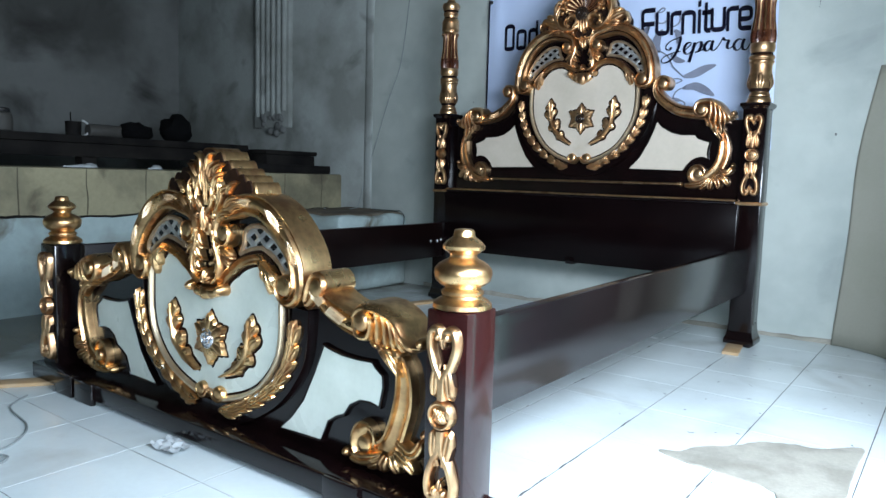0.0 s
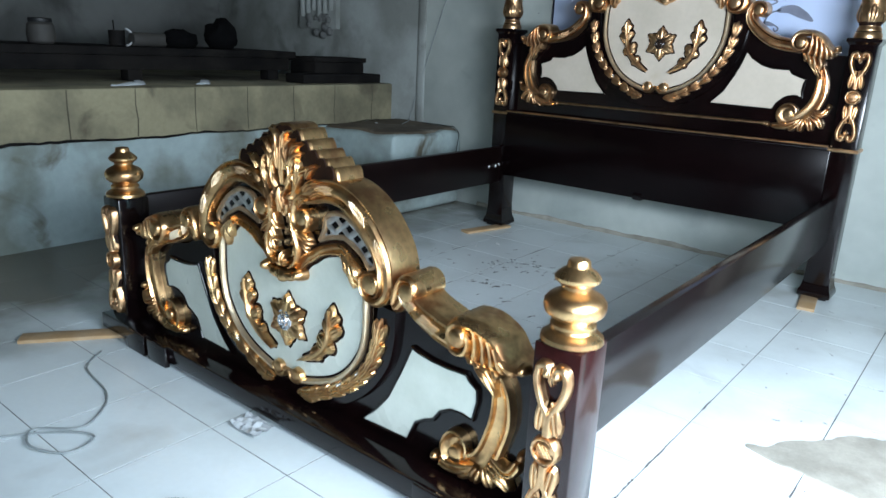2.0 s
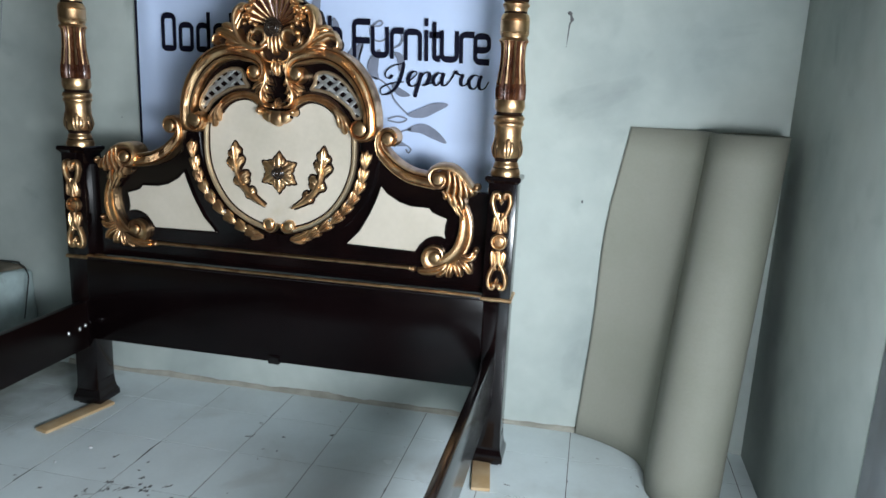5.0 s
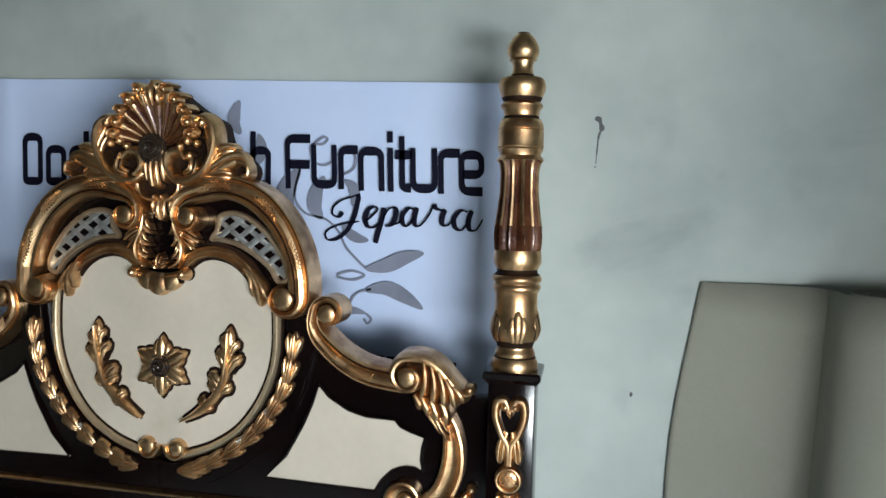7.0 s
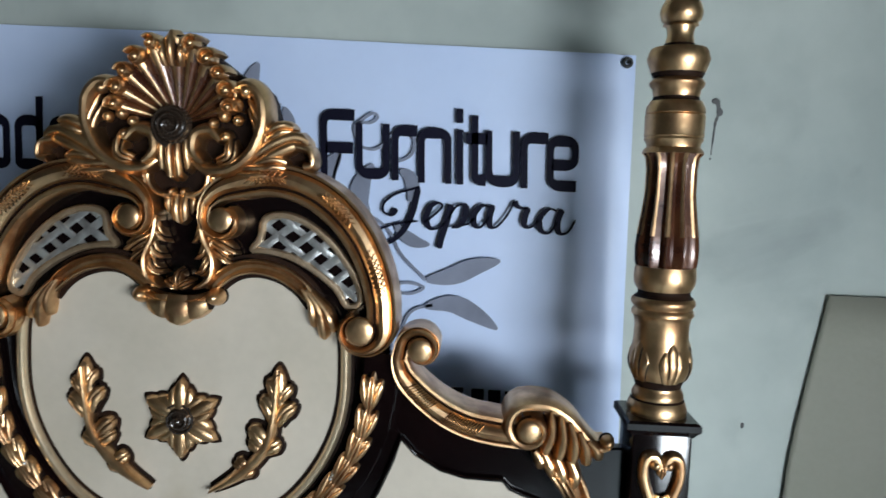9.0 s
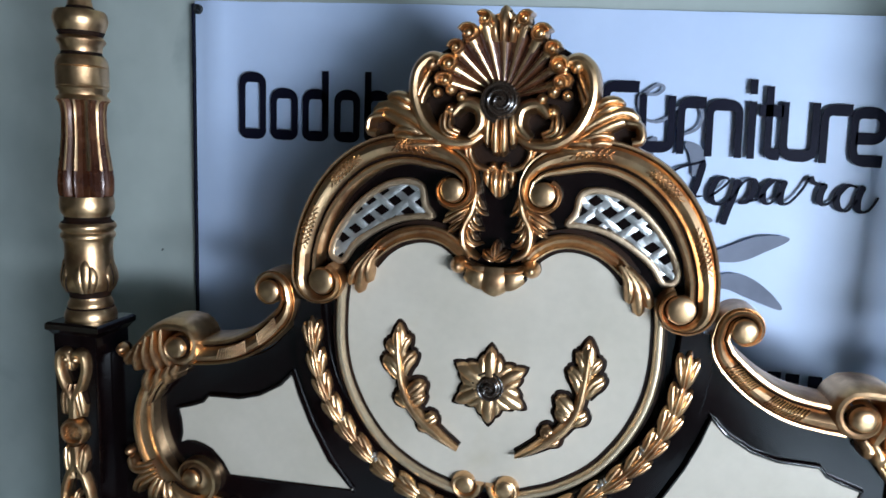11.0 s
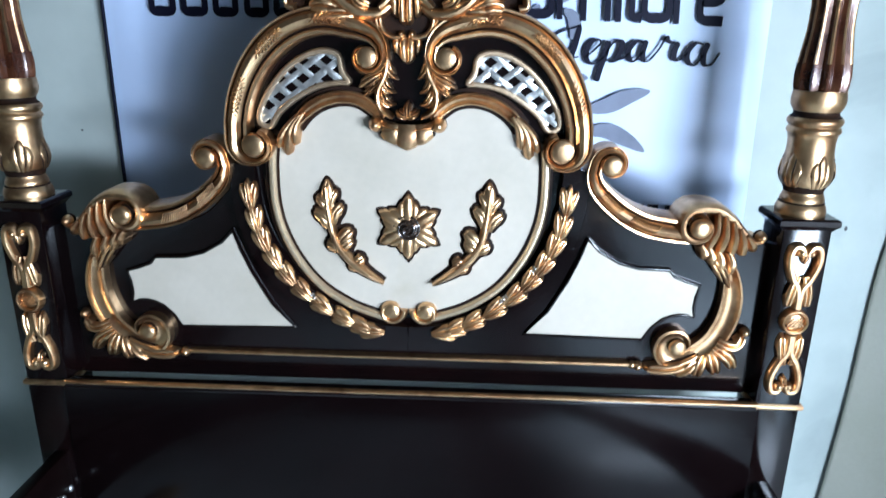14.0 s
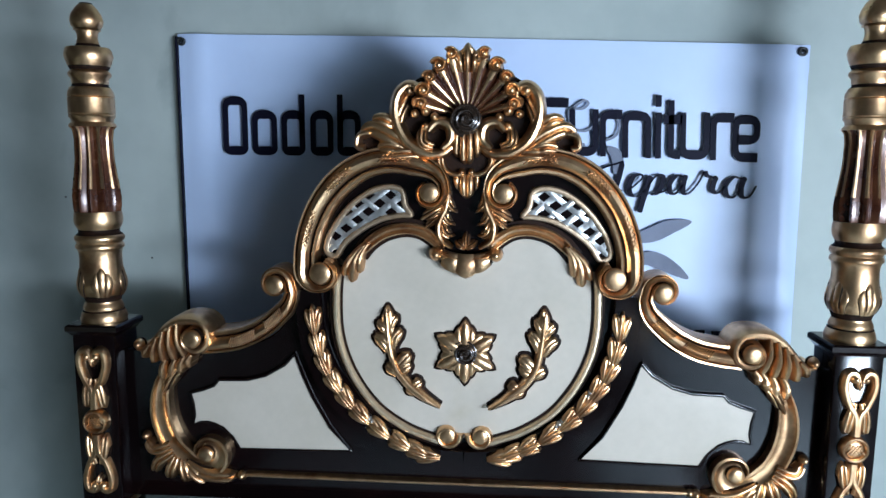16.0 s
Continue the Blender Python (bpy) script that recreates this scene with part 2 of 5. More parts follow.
ROUND = [(-1, 0.0), (-0.92, 0.42), (-0.7, 0.74), (-0.38, 0.95), (0, 1.0), (0.38, 0.95), (0.7, 0.74), (0.92, 0.42), (1, 0.0)]
RIDGED = [(-1, 0.1), (-0.97, 0.55), (-0.86, 0.80), (-0.66, 0.82), (-0.52, 0.60), (-0.44, 0.52), (-0.36, 0.60), (-0.12, 0.90), (0.18, 1.0), (0.48, 0.90),
          (0.66, 0.60), (0.72, 0.54), (0.78, 0.70), (0.91, 0.72), (1, 0.1)]
COVE = [(-1, 0.1), (-0.96, 0.95), (-0.74, 1.0), (-0.6, 0.6), (-0.2, 0.4), (0.2, 0.45), (0.56, 0.75), (0.7, 1.0), (0.92, 0.92), (1, 0.1)]


def sweep(g, pts, w, h, prof=ROUND, y0=0.0, back=0.0, slot=0):
    """A moulding of half width w and relief h along a line in the xz plane, facing -y, from depth y0; its sides run back to 'back'."""
    pts = np.asarray(pts, float)
    n = len(pts)
    t = np.gradient(pts, axis=0)
    t /= np.linalg.norm(t, axis=1, keepdims=True) + 1e-9
    nor = np.stack([-t[:, 1], t[:, 0]], 1)
    w, h = np.broadcast_to(w, n), np.broadcast_to(h, n)
    prof = [(-1, None)] + prof + [(1, None)]
    verts, k = [], len(prof)
    for i in range(n):
        for a, b in prof:
            q = pts[i] + nor[i] * a * w[i]
            verts.append((q[0], back if b is None else y0 - b * h[i], q[1]))
    faces = [(i * k + j, i * k + j + 1, (i + 1) * k + j + 1, (i + 1) * k + j) for i in range(n - 1) for j in range(k - 1)]
    # brown glazing and painted-in shade fill the grooves and the foot of the relief
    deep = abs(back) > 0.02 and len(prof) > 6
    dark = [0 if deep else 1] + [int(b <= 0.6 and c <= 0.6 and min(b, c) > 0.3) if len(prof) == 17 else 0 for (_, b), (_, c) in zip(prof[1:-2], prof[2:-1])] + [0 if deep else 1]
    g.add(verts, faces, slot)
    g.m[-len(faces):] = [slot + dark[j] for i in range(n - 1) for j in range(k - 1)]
    base = len(g.v) - len(verts)
    g.f += [tuple(base + i for i in range(k)), tuple(base + i for i in range((n - 1) * k, n * k))]
    g.m += [slot, slot]
    return g


def leaf(g, pts, wmax, h, y0=0.0, lobes=4, slot=0, power=0.75, curl=0.0, sharp=0.8):
    """A carved acanthus leaf along a line in the xz plane: lobed edges, a raised midrib and veined swells."""
    pts = np.asarray(pts, float)
    n, m = len(pts), 9
    t = np.gradient(pts, axis=0)
    t /= np.linalg.norm(t, axis=1, keepdims=True) + 1e-9
    nor = np.stack([-t[:, 1], t[:, 0]], 1)
    verts = []
    for i in range(n):
        s = i / (n - 1)
        base = max(0.06, math.sin(math.pi * min(1, 0.06 + 0.94 * s) ** power) ** sharp)
        for j in range(m):
            a = (-1, -0.9, -0.62, -0.3, 0, 0.3, 0.62, 0.9, 1)[j]
            lobe = 1 - 0.30 * abs(math.sin(math.pi * lobes * s)) ** 2 * (abs(a) > 0.8)
            q = pts[i] + nor[i] * a * wmax * base * lobe + t[i] * abs(a) * wmax * 0.35
            vein = 0.80 + 0.20 * math.cos(2 * math.pi * lobes * (s - 0.16 * abs(a)))
            rise = h * (0.35 + 0.65 * math.sin(math.pi * min(1, s + 0.08)) + curl * s * s) * (1 - 0.55 * a * a + 0.22 * math.exp(-(a / 0.16) ** 2)) * vein
            verts.append((q[0], y0 - (0.0 if j in (0, m - 1) else rise), q[1]))
    faces = [(i * m + j, i * m + j + 1, (i + 1) * m + j + 1, (i + 1) * m + j) for i in range(n - 1) for j in range(m - 1)]
    g.add(verts, faces, slot)
    # leaf edges and vein valleys turn brown, which paints in their shade too
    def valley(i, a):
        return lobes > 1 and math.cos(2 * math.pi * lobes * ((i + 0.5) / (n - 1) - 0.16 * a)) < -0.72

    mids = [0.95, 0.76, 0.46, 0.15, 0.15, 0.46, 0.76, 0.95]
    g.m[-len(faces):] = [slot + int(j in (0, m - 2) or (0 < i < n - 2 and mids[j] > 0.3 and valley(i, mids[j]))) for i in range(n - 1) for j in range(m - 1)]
    return g


def fan(g, pts, w0, w1, h, y0=0.0, ribs=3, slot=0, end=0.45, tip=0.0, flat=False, groove=0.22, recess_dark=True, scallop=0.08):
    """A fluted shell-like lobe along a line in the xz plane, from half width w0 to w1, with a scalloped end; 'tip' draws it out to a point."""
    pts = np.asarray(pts, float)
    pts = curve(pts, 8) if len(pts) > 2 else np.linspace(pts[0], pts[-1], 14)
    n, m = 12, ribs * 8 + 1
    run = np.concatenate([[0], np.cumsum(np.linalg.norm(np.diff(pts, axis=0), axis=1))])
    run /= run[-1]
    t = np.gradient(pts, axis=0)
    t /= np.linalg.norm(t, axis=1, keepdims=True) + 1e-9
    verts, depth = [], []
    for j in range(m):
        a = -1 + 2 * j / (m - 1)
        f = abs(math.sin(math.pi * (a + 1) / 2 * ribs)) ** 0.6
        depth.append(f)
    for i in range(n):
        s = i / (n - 1)
        for j in range(m):
            a, f = -1 + 2 * j / (m - 1), depth[j]
            reach = (1 - end * a * a - scallop * (1 - f) + tip * (1 - abs(a)) ** 1.3) / (1 + tip)
            ss = s * reach
            p = np.array([np.interp(ss, run, pts[:, 0]), np.interp(ss, run, pts[:, 1])])
            d = np.array([np.interp(ss, run, t[:, 0]), np.interp(ss, run, t[:, 1])])
            p = p + np.array([-d[1], d[0]]) * a * (w0 + (w1 - w0) * ss ** 0.85)
            rise = h if flat else h * (0.45 + 0.55 * math.sin(math.pi * min(1, 0.18 + 0.7 * s))) * (1 - groove + groove * f) * (1 - 0.3 * a * a)
            if i == n - 1 or j in (0, m - 1):
                rise = 0.0
            verts.append((p[0], y0 - rise, p[1]))
    faces = [(i * m + j, i * m + j + 1, (i + 1) * m + j + 1, (i + 1) * m + j) for i in range(n - 1) for j in range(m - 1)]
    g.add(verts, faces, slot)
    # brown rib lines and rims double as the shade between flutes
    g.m[-len(faces):] = [slot + int((recess_dark and j % 8 == (0 if j < m // 2 else 7) and i > 1) or j in (0, m - 2)) for i in range(n - 1) for j in range(m - 1)]
    return g


def dome(g, c, r, h, y0=0.0, seg=14, rings=5, slot=0, sz=1.0):
    verts, faces = [], []
    for i in range(rings):
        e = i / rings * math.pi / 2
        for j in range(seg):
            a = 2 * math.pi * j / seg
            verts.append((c[0] + r * math.cos(e) * math.cos(a), y0 - h * math.sin(e), c[1] + sz * r * math.cos(e) * math.sin(a)))
    verts.append((c[0], y0 - h, c[1]))
    for i in range(rings - 1):
        faces += [(i * seg + j, i * seg + (j + 1) % seg, (i + 1) * seg + (j + 1) % seg, (i + 1) * seg + j) for j in range(seg)]
    faces += [((rings - 1) * seg + j, (rings - 1) * seg + (j + 1) % seg, len(verts) - 1) for j in range(seg)]
    g.add(verts, faces, slot)
    # the lowest ring is browned as painted shade at the foot
    g.m[-len(faces):] = [slot + (i < seg) for i in range(len(faces))]
    return g


def lathe_disc(g, c, r, y0, h, slot=0, seg=20):
    """A flat-topped round button facing -y."""
    rows = [(1.0, 0.0), (0.98, 0.55), (0.90, 0.85), (0.72, 1.0), (0.40, 1.08), (0.0, 1.1)]
    verts = [(c[0] + r * k * math.cos(2 * math.pi * j / seg), y0 - h * f, c[1] + r * k * math.sin(2 * math.pi * j / seg)) for k, f in rows[:-1] for j in range(seg)] + [(c[0], y0 - h * 1.1, c[1])]
    n = len(rows) - 1
    faces = [(i * seg + j, i * seg + (j + 1) % seg, (i + 1) * seg + (j + 1) % seg, (i + 1) * seg + j) for i in range(n - 1) for j in range(seg)]
    faces += [((n - 1) * seg + j, (n - 1) * seg + (j + 1) % seg, n * seg) for j in range(seg)]
    g.add(verts, faces, slot)
    g.m[-len(faces):] = [slot + (i < seg) for i in range(len(faces))]
    return g


def plate(g, outline, front, back, bevel=0.0, slot=0):
    """A board cut to an outline in the xz plane, with softened front edges."""
    o = np.asarray(outline, float)
    n = len(o)
    rows = [(o, back), (o, front + bevel)]
    if bevel:
        t = np.roll(o, -1, 0) - np.roll(o, 1, 0)
        t /= np.linalg.norm(t, axis=1, keepdims=True) + 1e-9
        nor = np.stack([-t[:, 1], t[:, 0]], 1)
        area = 0.5 * np.sum(o[:, 0] * np.roll(o[:, 1], -1) - np.roll(o[:, 0], -1) * o[:, 1])
        inner = o + nor * bevel * (1 if area > 0 else -1)
        rows.append((inner, front))
    verts = [(p[0], y, p[1]) for ring, y in rows for p in ring]
    faces = [(r * n + i, r * n + (i + 1) % n, (r + 1) * n + (i + 1) % n, (r + 1) * n + i) for r in range(len(rows) - 1) for i in range(n)]
    faces += [tuple(range(n)), tuple(range((len(rows) - 1) * n, len(rows) * n))]
    return g.add(verts, faces, slot)


def block(g, x0, x1, y0, y1, z0, z1, b=0.003, slot=0):
    """A box with bevelled edges."""
    bm = bmesh.new()
    bmesh.ops.create_cube(bm, size=1)
    bmesh.ops.scale(bm, vec=(x1 - x0, y1 - y0, z1 - z0), verts=bm.verts)
    bmesh.ops.translate(bm, vec=((x0 + x1) / 2, (y0 + y1) / 2, (z0 + z1) / 2), verts=bm.verts)
    if b:
        bmesh.ops.bevel(bm, geom=bm.edges[:], offset=b, segments=2, affect="EDGES", profile=0.5)
    bm.verts.index_update()
    g.add([v.co[:] for v in bm.verts], [[v.index for v in f.verts] for f in bm.faces], slot)
    bm.free()
    return g


def lathe(g, prof, c=(0, 0), seg=32, slot=0, shape=None, recess_dark=None):
    """A turned form about a vertical axis from rows of (radius, height). shape(angle, height) scales the radius."""
    k = len(prof)
    verts = []
    for r, z in prof:
        for j in range(seg):
            a = 2 * math.pi * j / seg
            q = r * (shape(a, z) if shape else 1)
            verts.append((c[0] + q * math.cos(a), c[1] + q * math.sin(a), z))
    faces = [(i * seg + j, i * seg + (j + 1) % seg, (i + 1) * seg + (j + 1) % seg, (i + 1) * seg + j) for i in range(k - 1) for j in range(seg)]
    faces += [tuple(range(seg)), tuple(range((k - 1) * seg, k * seg))]
    g.add(verts, faces, slot)
    if recess_dark:
        # narrow necks of the turning turn brown, painting in their shade
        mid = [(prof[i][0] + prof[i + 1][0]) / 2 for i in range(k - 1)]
        deep = [mid[i] < recess_dark[0] * max(mid[max(0, i - 2):i + 3]) and prof[i + 1][1] - prof[i][1] < recess_dark[1] for i in range(k - 1)]
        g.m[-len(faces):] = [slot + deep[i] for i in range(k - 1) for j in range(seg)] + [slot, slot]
    return g


def tube(g, pts, r, seg=8, slot=0):
    """A round cord along 3D points."""
    pts = np.asarray(pts, float)
    t = np.gradient(pts, axis=0)
    t /= np.linalg.norm(t, axis=1, keepdims=True) + 1e-9
    verts, n = [], len(pts)
    r = np.broadcast_to(r, n)
    for i in range(n):
        up = np.array((0, 0, 1.0)) if abs(t[i][2]) < 0.9 else np.array((1.0, 0, 0))
        a = np.cross(t[i], up)
        a /= np.linalg.norm(a)
        b = np.cross(a, t[i])
        for j in range(seg):
            e = 2 * math.pi * j / seg
            verts.append(tuple(pts[i] + r[i] * (a * math.cos(e) + b * math.sin(e))))
    faces = [(i * seg + j, i * seg + (j + 1) % seg, (i + 1) * seg + (j + 1) % seg, (i + 1) * seg + j) for i in range(n - 1) for j in range(seg)]
    faces += [tuple(range(seg)), tuple(range((n - 1) * seg, n * seg))]
    return g.add(verts, faces, slot)

# ---- room ----
BACK, RIGHT, LEFT, FRONT, TOP = 0.335, 1.74, -3.86, -5.2, 3.1


def wall(name, box, material, label):
    return solid(name, block(Geo(), *box, b=0.004), material, label, "wall", kind="structure")


wall("wall_north_dim", (LEFT - 0.15, -1.70, BACK, BACK + 0.15, -0.1, TOP), WALL_DIM, "stained grey limewashed wall behind the platform, toned darker as dimness")
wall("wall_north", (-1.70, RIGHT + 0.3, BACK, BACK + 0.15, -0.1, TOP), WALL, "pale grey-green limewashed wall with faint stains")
wall("wall_west", (LEFT - 0.15, LEFT, FRONT, BACK, -0.1, TOP), WALL_SIDE, "grey limewashed side wall, toned dark as dimness")
wall("wall_south", (LEFT - 0.15, RIGHT + 0.3, FRONT - 0.15, FRONT, -0.1, TOP), WALL_SIDE, "unseen wall closing the room, kept dark to cut bounced light")
wall("wall_east", (RIGHT, RIGHT + 0.15, -0.70, BACK, -0.1, TOP), WALL, "pale limewashed wall beside the door")
# the opening's head is out of view; its height is set to limit skylight
wall("wall_east_lintel", (RIGHT, RIGHT + 0.15, -4.1, -0.70, 2.0, TOP), WALL, "unseen limewashed wall over the opening, limiting the skylight")
wall("wall_east_end", (RIGHT, RIGHT + 0.15, FRONT, -4.1, -0.1, TOP), WALL, "limewashed wall at the end of the opening")
solid("ceiling", block(Geo(), LEFT - 0.15, RIGHT + 0.3, FRONT - 0.15, BACK + 0.15, TOP, TOP + 0.1, b=0), CEIL, "unseen ceiling, kept dark to cut bounced light", "ceiling", kind="structure")
floor = solid("floor", block(Geo(), LEFT - 0.15, RIGHT + 0.3, FRONT - 0.15, BACK + 0.15, -0.12, -0.0009, b=0), GROUT, "floor of pale blue-white glazed tiles with dark joints", "floor", kind="structure")
solid("ground", block(Geo(), RIGHT + 0.3, 60, -60, 60, -0.2, -0.03, b=0), YARD, "grey cement yard outside the opening", "ground", kind="structure")

# the wall's worn foot
g = Geo()
n = 90
xs = np.linspace(-1.2, 1.2, n)
tops = [0.022 + 0.013 * noise.noise((x * 7, 1.3, 0)) + 0.007 * noise.noise((x * 31, 4.3, 0)) for x in xs]
verts = [(x, BACK - d, z) for x, tz in zip(xs, tops) for d, z in ((0.0, tz), (0.006, tz - 0.006), (0.008, -0.004), (0.0, -0.004))]
g.add(verts, [(i * 4 + j, i * 4 + (j + 1) % 4, i * 4 + 4 + (j + 1) % 4, i * 4 + 4 + j) for i in range(n - 1) for j in range(4)])
solid("baseboard", g, CEMENT, "low rough cement edge at the foot of the wall", "baseboard", kind="structure")

# scratch and chips in the plaster
g = Geo()
line = curve([(0.960, 1.603), (0.965, 1.588), (0.966, 1.574), (0.961, 1.558), (0.959, 1.535), (0.957, 1.508), (0.9565, 1.492)], 5)
sweep(g, line, [max(0.0015, 0.0065 - 0.0002 * k) * (0.55 + 0.9 * abs(noise.noise((k * 0.7, 0.3, 0)))) for k in range(len(line))], 0.0016, [(-1, 0.4), (0, 1), (1, 0.4)])
for x, z, r, sz in ((0.958, 1.600, 0.008, 0.8), (0.968, 1.578, 0.007, 1.2), (0.9555, 1.484, 0.0022, 1.0), (-1.09, 1.30, 0.003, 1.0), (-0.86, 1.14, 0.003, 1.0), (-0.90, 0.80, 0.005, 1.3), (1.06, 0.93, 0.004, 1.6)):
    dome(g, (x, z), r, 0.002, 0.0, 9, 3, sz=sz)
solid("wall_scratch", g, SCUFF, "dark scratch and pinholes in the limewashed wall", "wall mark", place=(0, BACK, 0), kind="structure")

# fluted pilaster and corner strip on the back wall
pil = thing("pilaster", "grey fluted plaster pilaster with a broken foot on the back wall", "pilaster", (-2.64, BACK, 0), kind="structure")
g = block(Geo(), -0.19, 0.19, -0.04, 0.0, 1.02, TOP)
part("pilaster_body", g, WALL_DIM, pil)
for i in range(6):
    x = -0.145 + i * 0.058
    g = Geo()
    sweep(g, [(x, 1.10 + 0.02 * (i % 3)), (x, 1.6), (x, TOP - 0.01)], 0.020, 0.022, ROUND, -0.04, -0.02)
    part("flute", g, WALL_DIM, pil)
g = Geo()
for i in range(16):
    dome(g, (-0.17 + 0.34 * random.random(), 0.98 + 0.13 * random.random()), 0.02 + 0.02 * random.random(), 0.03, -0.03, 7, 3)
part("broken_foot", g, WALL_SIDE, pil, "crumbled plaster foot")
g = Geo()
sweep(g, [(-1.70, 0.44), (-1.70, 1.8), (-1.70, TOP)], 0.034, 0.011, ROUND, BACK, BACK)
solid("corner_strip", g, WALL_DIM, "pale rounded plaster strip running up the wall", "trim", kind="structure")
g = tube(Geo(), curve([(-1.30, BACK - 0.006, 2.3), (-1.367, BACK - 0.006, 1.79), (-1.426, BACK - 0.006, 1.415), (-1.515, BACK - 0.006, 1.206), (-1.583, BACK - 0.006, 1.027), (-1.728, BACK - 0.006, 0.633), (-1.779, BACK - 0.006, 0.480), (-1.74, BACK - 0.05, 0.474), (-1.66, 0.16, 0.474), (-1.60, 0.06, 0.476)], 8), 0.0028)
solid("wall_wire", g, WIRE, "thin loose wire hanging down the wall", "wire")

# raised platform and the step at its end
PX = -1.93
g = block(Geo(), LEFT, PX - 0.012, FRONT, BACK, 0, 0.69, b=0.012)
plat = solid("platform", g, OLDCEMENT, "raised platform of stained brown cement", "platform", kind="structure")
g = Geo()
n = 130
ys = np.linspace(-4.6, BACK - 0.001, n)
tops = [0.452 + 0.016 * noise.noise((y * 3.1, 0.2, 0)) + 0.008 * noise.noise((y * 17, 2.2, 0)) for y in ys]
verts = [(PX + d, y, z) for y, tz in zip(ys, tops) for d, z in ((-0.014, tz), (0.004, tz - 0.001), (0.008, tz - 0.01), (0.010, 0.0), (-0.014, 0.0))]
g.add(verts, [(i * 5 + j, i * 5 + (j + 1) % 5, i * 5 + 5 + (j + 1) % 5, i * 5 + 5 + j) for i in range(n - 1) for j in range(5)])
solid("platform_plaster", g, BLUEWASH, "flaking pale blue limewash with a ragged cracked upper edge", "plaster", kind="structure")


# a dark strip along the crack paints in the shade of its gap
g = Geo()
wide = [0.003 + 0.010 * min(1, max(0, (-y - 0.7) / 1.6)) for y in ys]
crack = [(y, z + 0.004 + 0.003 * noise.noise((y * 23, 7.7, 0))) for y, z in zip(ys, tops)]
sweep(g, crack, [w * (0.6 + 1.1 * abs(noise.noise((y * 9, 3.1, 0)))) for w, y in zip(wide, ys)], 0.004, [(-1, 0.6), (0, 1), (1, 0.6)])
g.v = [(PX - 0.008 - b, a, c) for a, b, c in g.v]
joints = [0.14 - 0.315 * k for k in range(15)]
solid("crack_shade", g, DUSTWOOD, "dark strip painted in as shade in the crack along the flaking plaster", "crack", kind="structure")

for y in joints:
    # upright joints between the cast slabs of the platform's face
    g = Geo()
    sweep(g, [(y, 0.462), (y + random.gauss(0, 0.003), 0.54), (y + random.gauss(0, 0.003), 0.61), (y, 0.686)], [0.0015 + 0.002 * random.random() for _ in range(4)], 0.0015, [(-1, 0.4), (0, 1), (1, 0.4)])
    g.v = [(PX - 0.0118 - b, a, c) for a, b, c in g.v]
    part("slab_joint", g, JOINT, plat)


def rough_block(x0, x1, y0, y1, z0, z1, amp):
    bm = bmesh.new()
    bmesh.ops.create_cube(bm, size=1)
    bmesh.ops.scale(bm, vec=(x1 - x0, y1 - y0, z1 - z0), verts=bm.verts)
    bmesh.ops.translate(bm, vec=((x0 + x1) / 2, (y0 + y1) / 2, (z0 + z1) / 2), verts=bm.verts)
    bmesh.ops.bevel(bm, geom=bm.edges[:], offset=0.03, segments=3, affect="EDGES", profile=0.5)
    bmesh.ops.subdivide_edges(bm, edges=[e for e in bm.edges if e.calc_length() > 0.1], cuts=7, use_grid_fill=True)
    for v in bm.verts:
        d = noise.noise_vector(v.co * 6) * amp + noise.noise_vector(v.co * 22) * amp * 0.4
        if v.co.z > z0 + 0.02:
            v.co += d
    bm.verts.index_update()
    g = Geo().add([v.co[:] for v in bm.verts], [[v.index for v in f.verts] for f in bm.faces])
    bm.free()
    return g


solid("step", rough_block(PX - 0.02, -1.330, -0.30, BACK - 0.012, 0, 0.45, 0.017), BLUEWASH, "worn blue-limewashed masonry step with rounded edges", "step", kind="structure")
g = rough_block(PX - 0.01, -1.362, -0.272, BACK - 0.014, 0.400, 0.464, 0.012)
solid("step_top", g, BARECEMENT, "bare brown cement top of the step", "step top", kind="structure")
g = tube(Geo(), curve([(-1.80, 0.31, 0.466), (-1.6, 0.30, 0.468), (-1.42, 0.31, 0.466), (-1.37, 0.27, 0.474), (-1.30, 0.24, 0.44), (-1.285, 0.21, 0.36), (-1.290, 0.19, 0.25)], 8), 0.0028)
solid("step_cable", g, CABLE, "black cable lying over the step", "cable")

# long low bench on the platform with workshop clutter
bench = thing("bench", "long low dark wooden bench on the platform", "bench", (0, 0, 0.69))
part("seat_board", block(Geo(), -2.95, -2.32, -4.3, -0.16, 0.135, 0.175), DUSTWOOD, bench)
part("front_board", block(Geo(), -2.36, -2.34, -4.2, -0.2, 0.06, 0.133), DUSTWOOD, bench)
for y in (-4.1, -3.2, -2.2, -1.2, -0.3):
    part("leg", block(Geo(), -2.45, -2.37, y - 0.04, y + 0.04, 0, 0.134), DUSTWOOD, bench)
box = thing("low_crate", "dark low wooden crate against the wall", "crate", (-2.28, 0.08, 0.69))
part("crate_body", block(Geo(), -0.12, 0.12, -0.22, 0.2, 0, 0.12), DUSTWOOD, box)
part("crate_lid", block(Geo(), -0.13, 0.13, -0.235, 0.215, 0.122, 0.15), DUSTWOOD, box)
g = block(Geo(), -2.19, -2.02, -0.35, 0.30, 0.69, 0.745, b=0.006)
solid("dark_plank", g, DUSTWOOD, "dark plank lying on the platform edge", "plank")
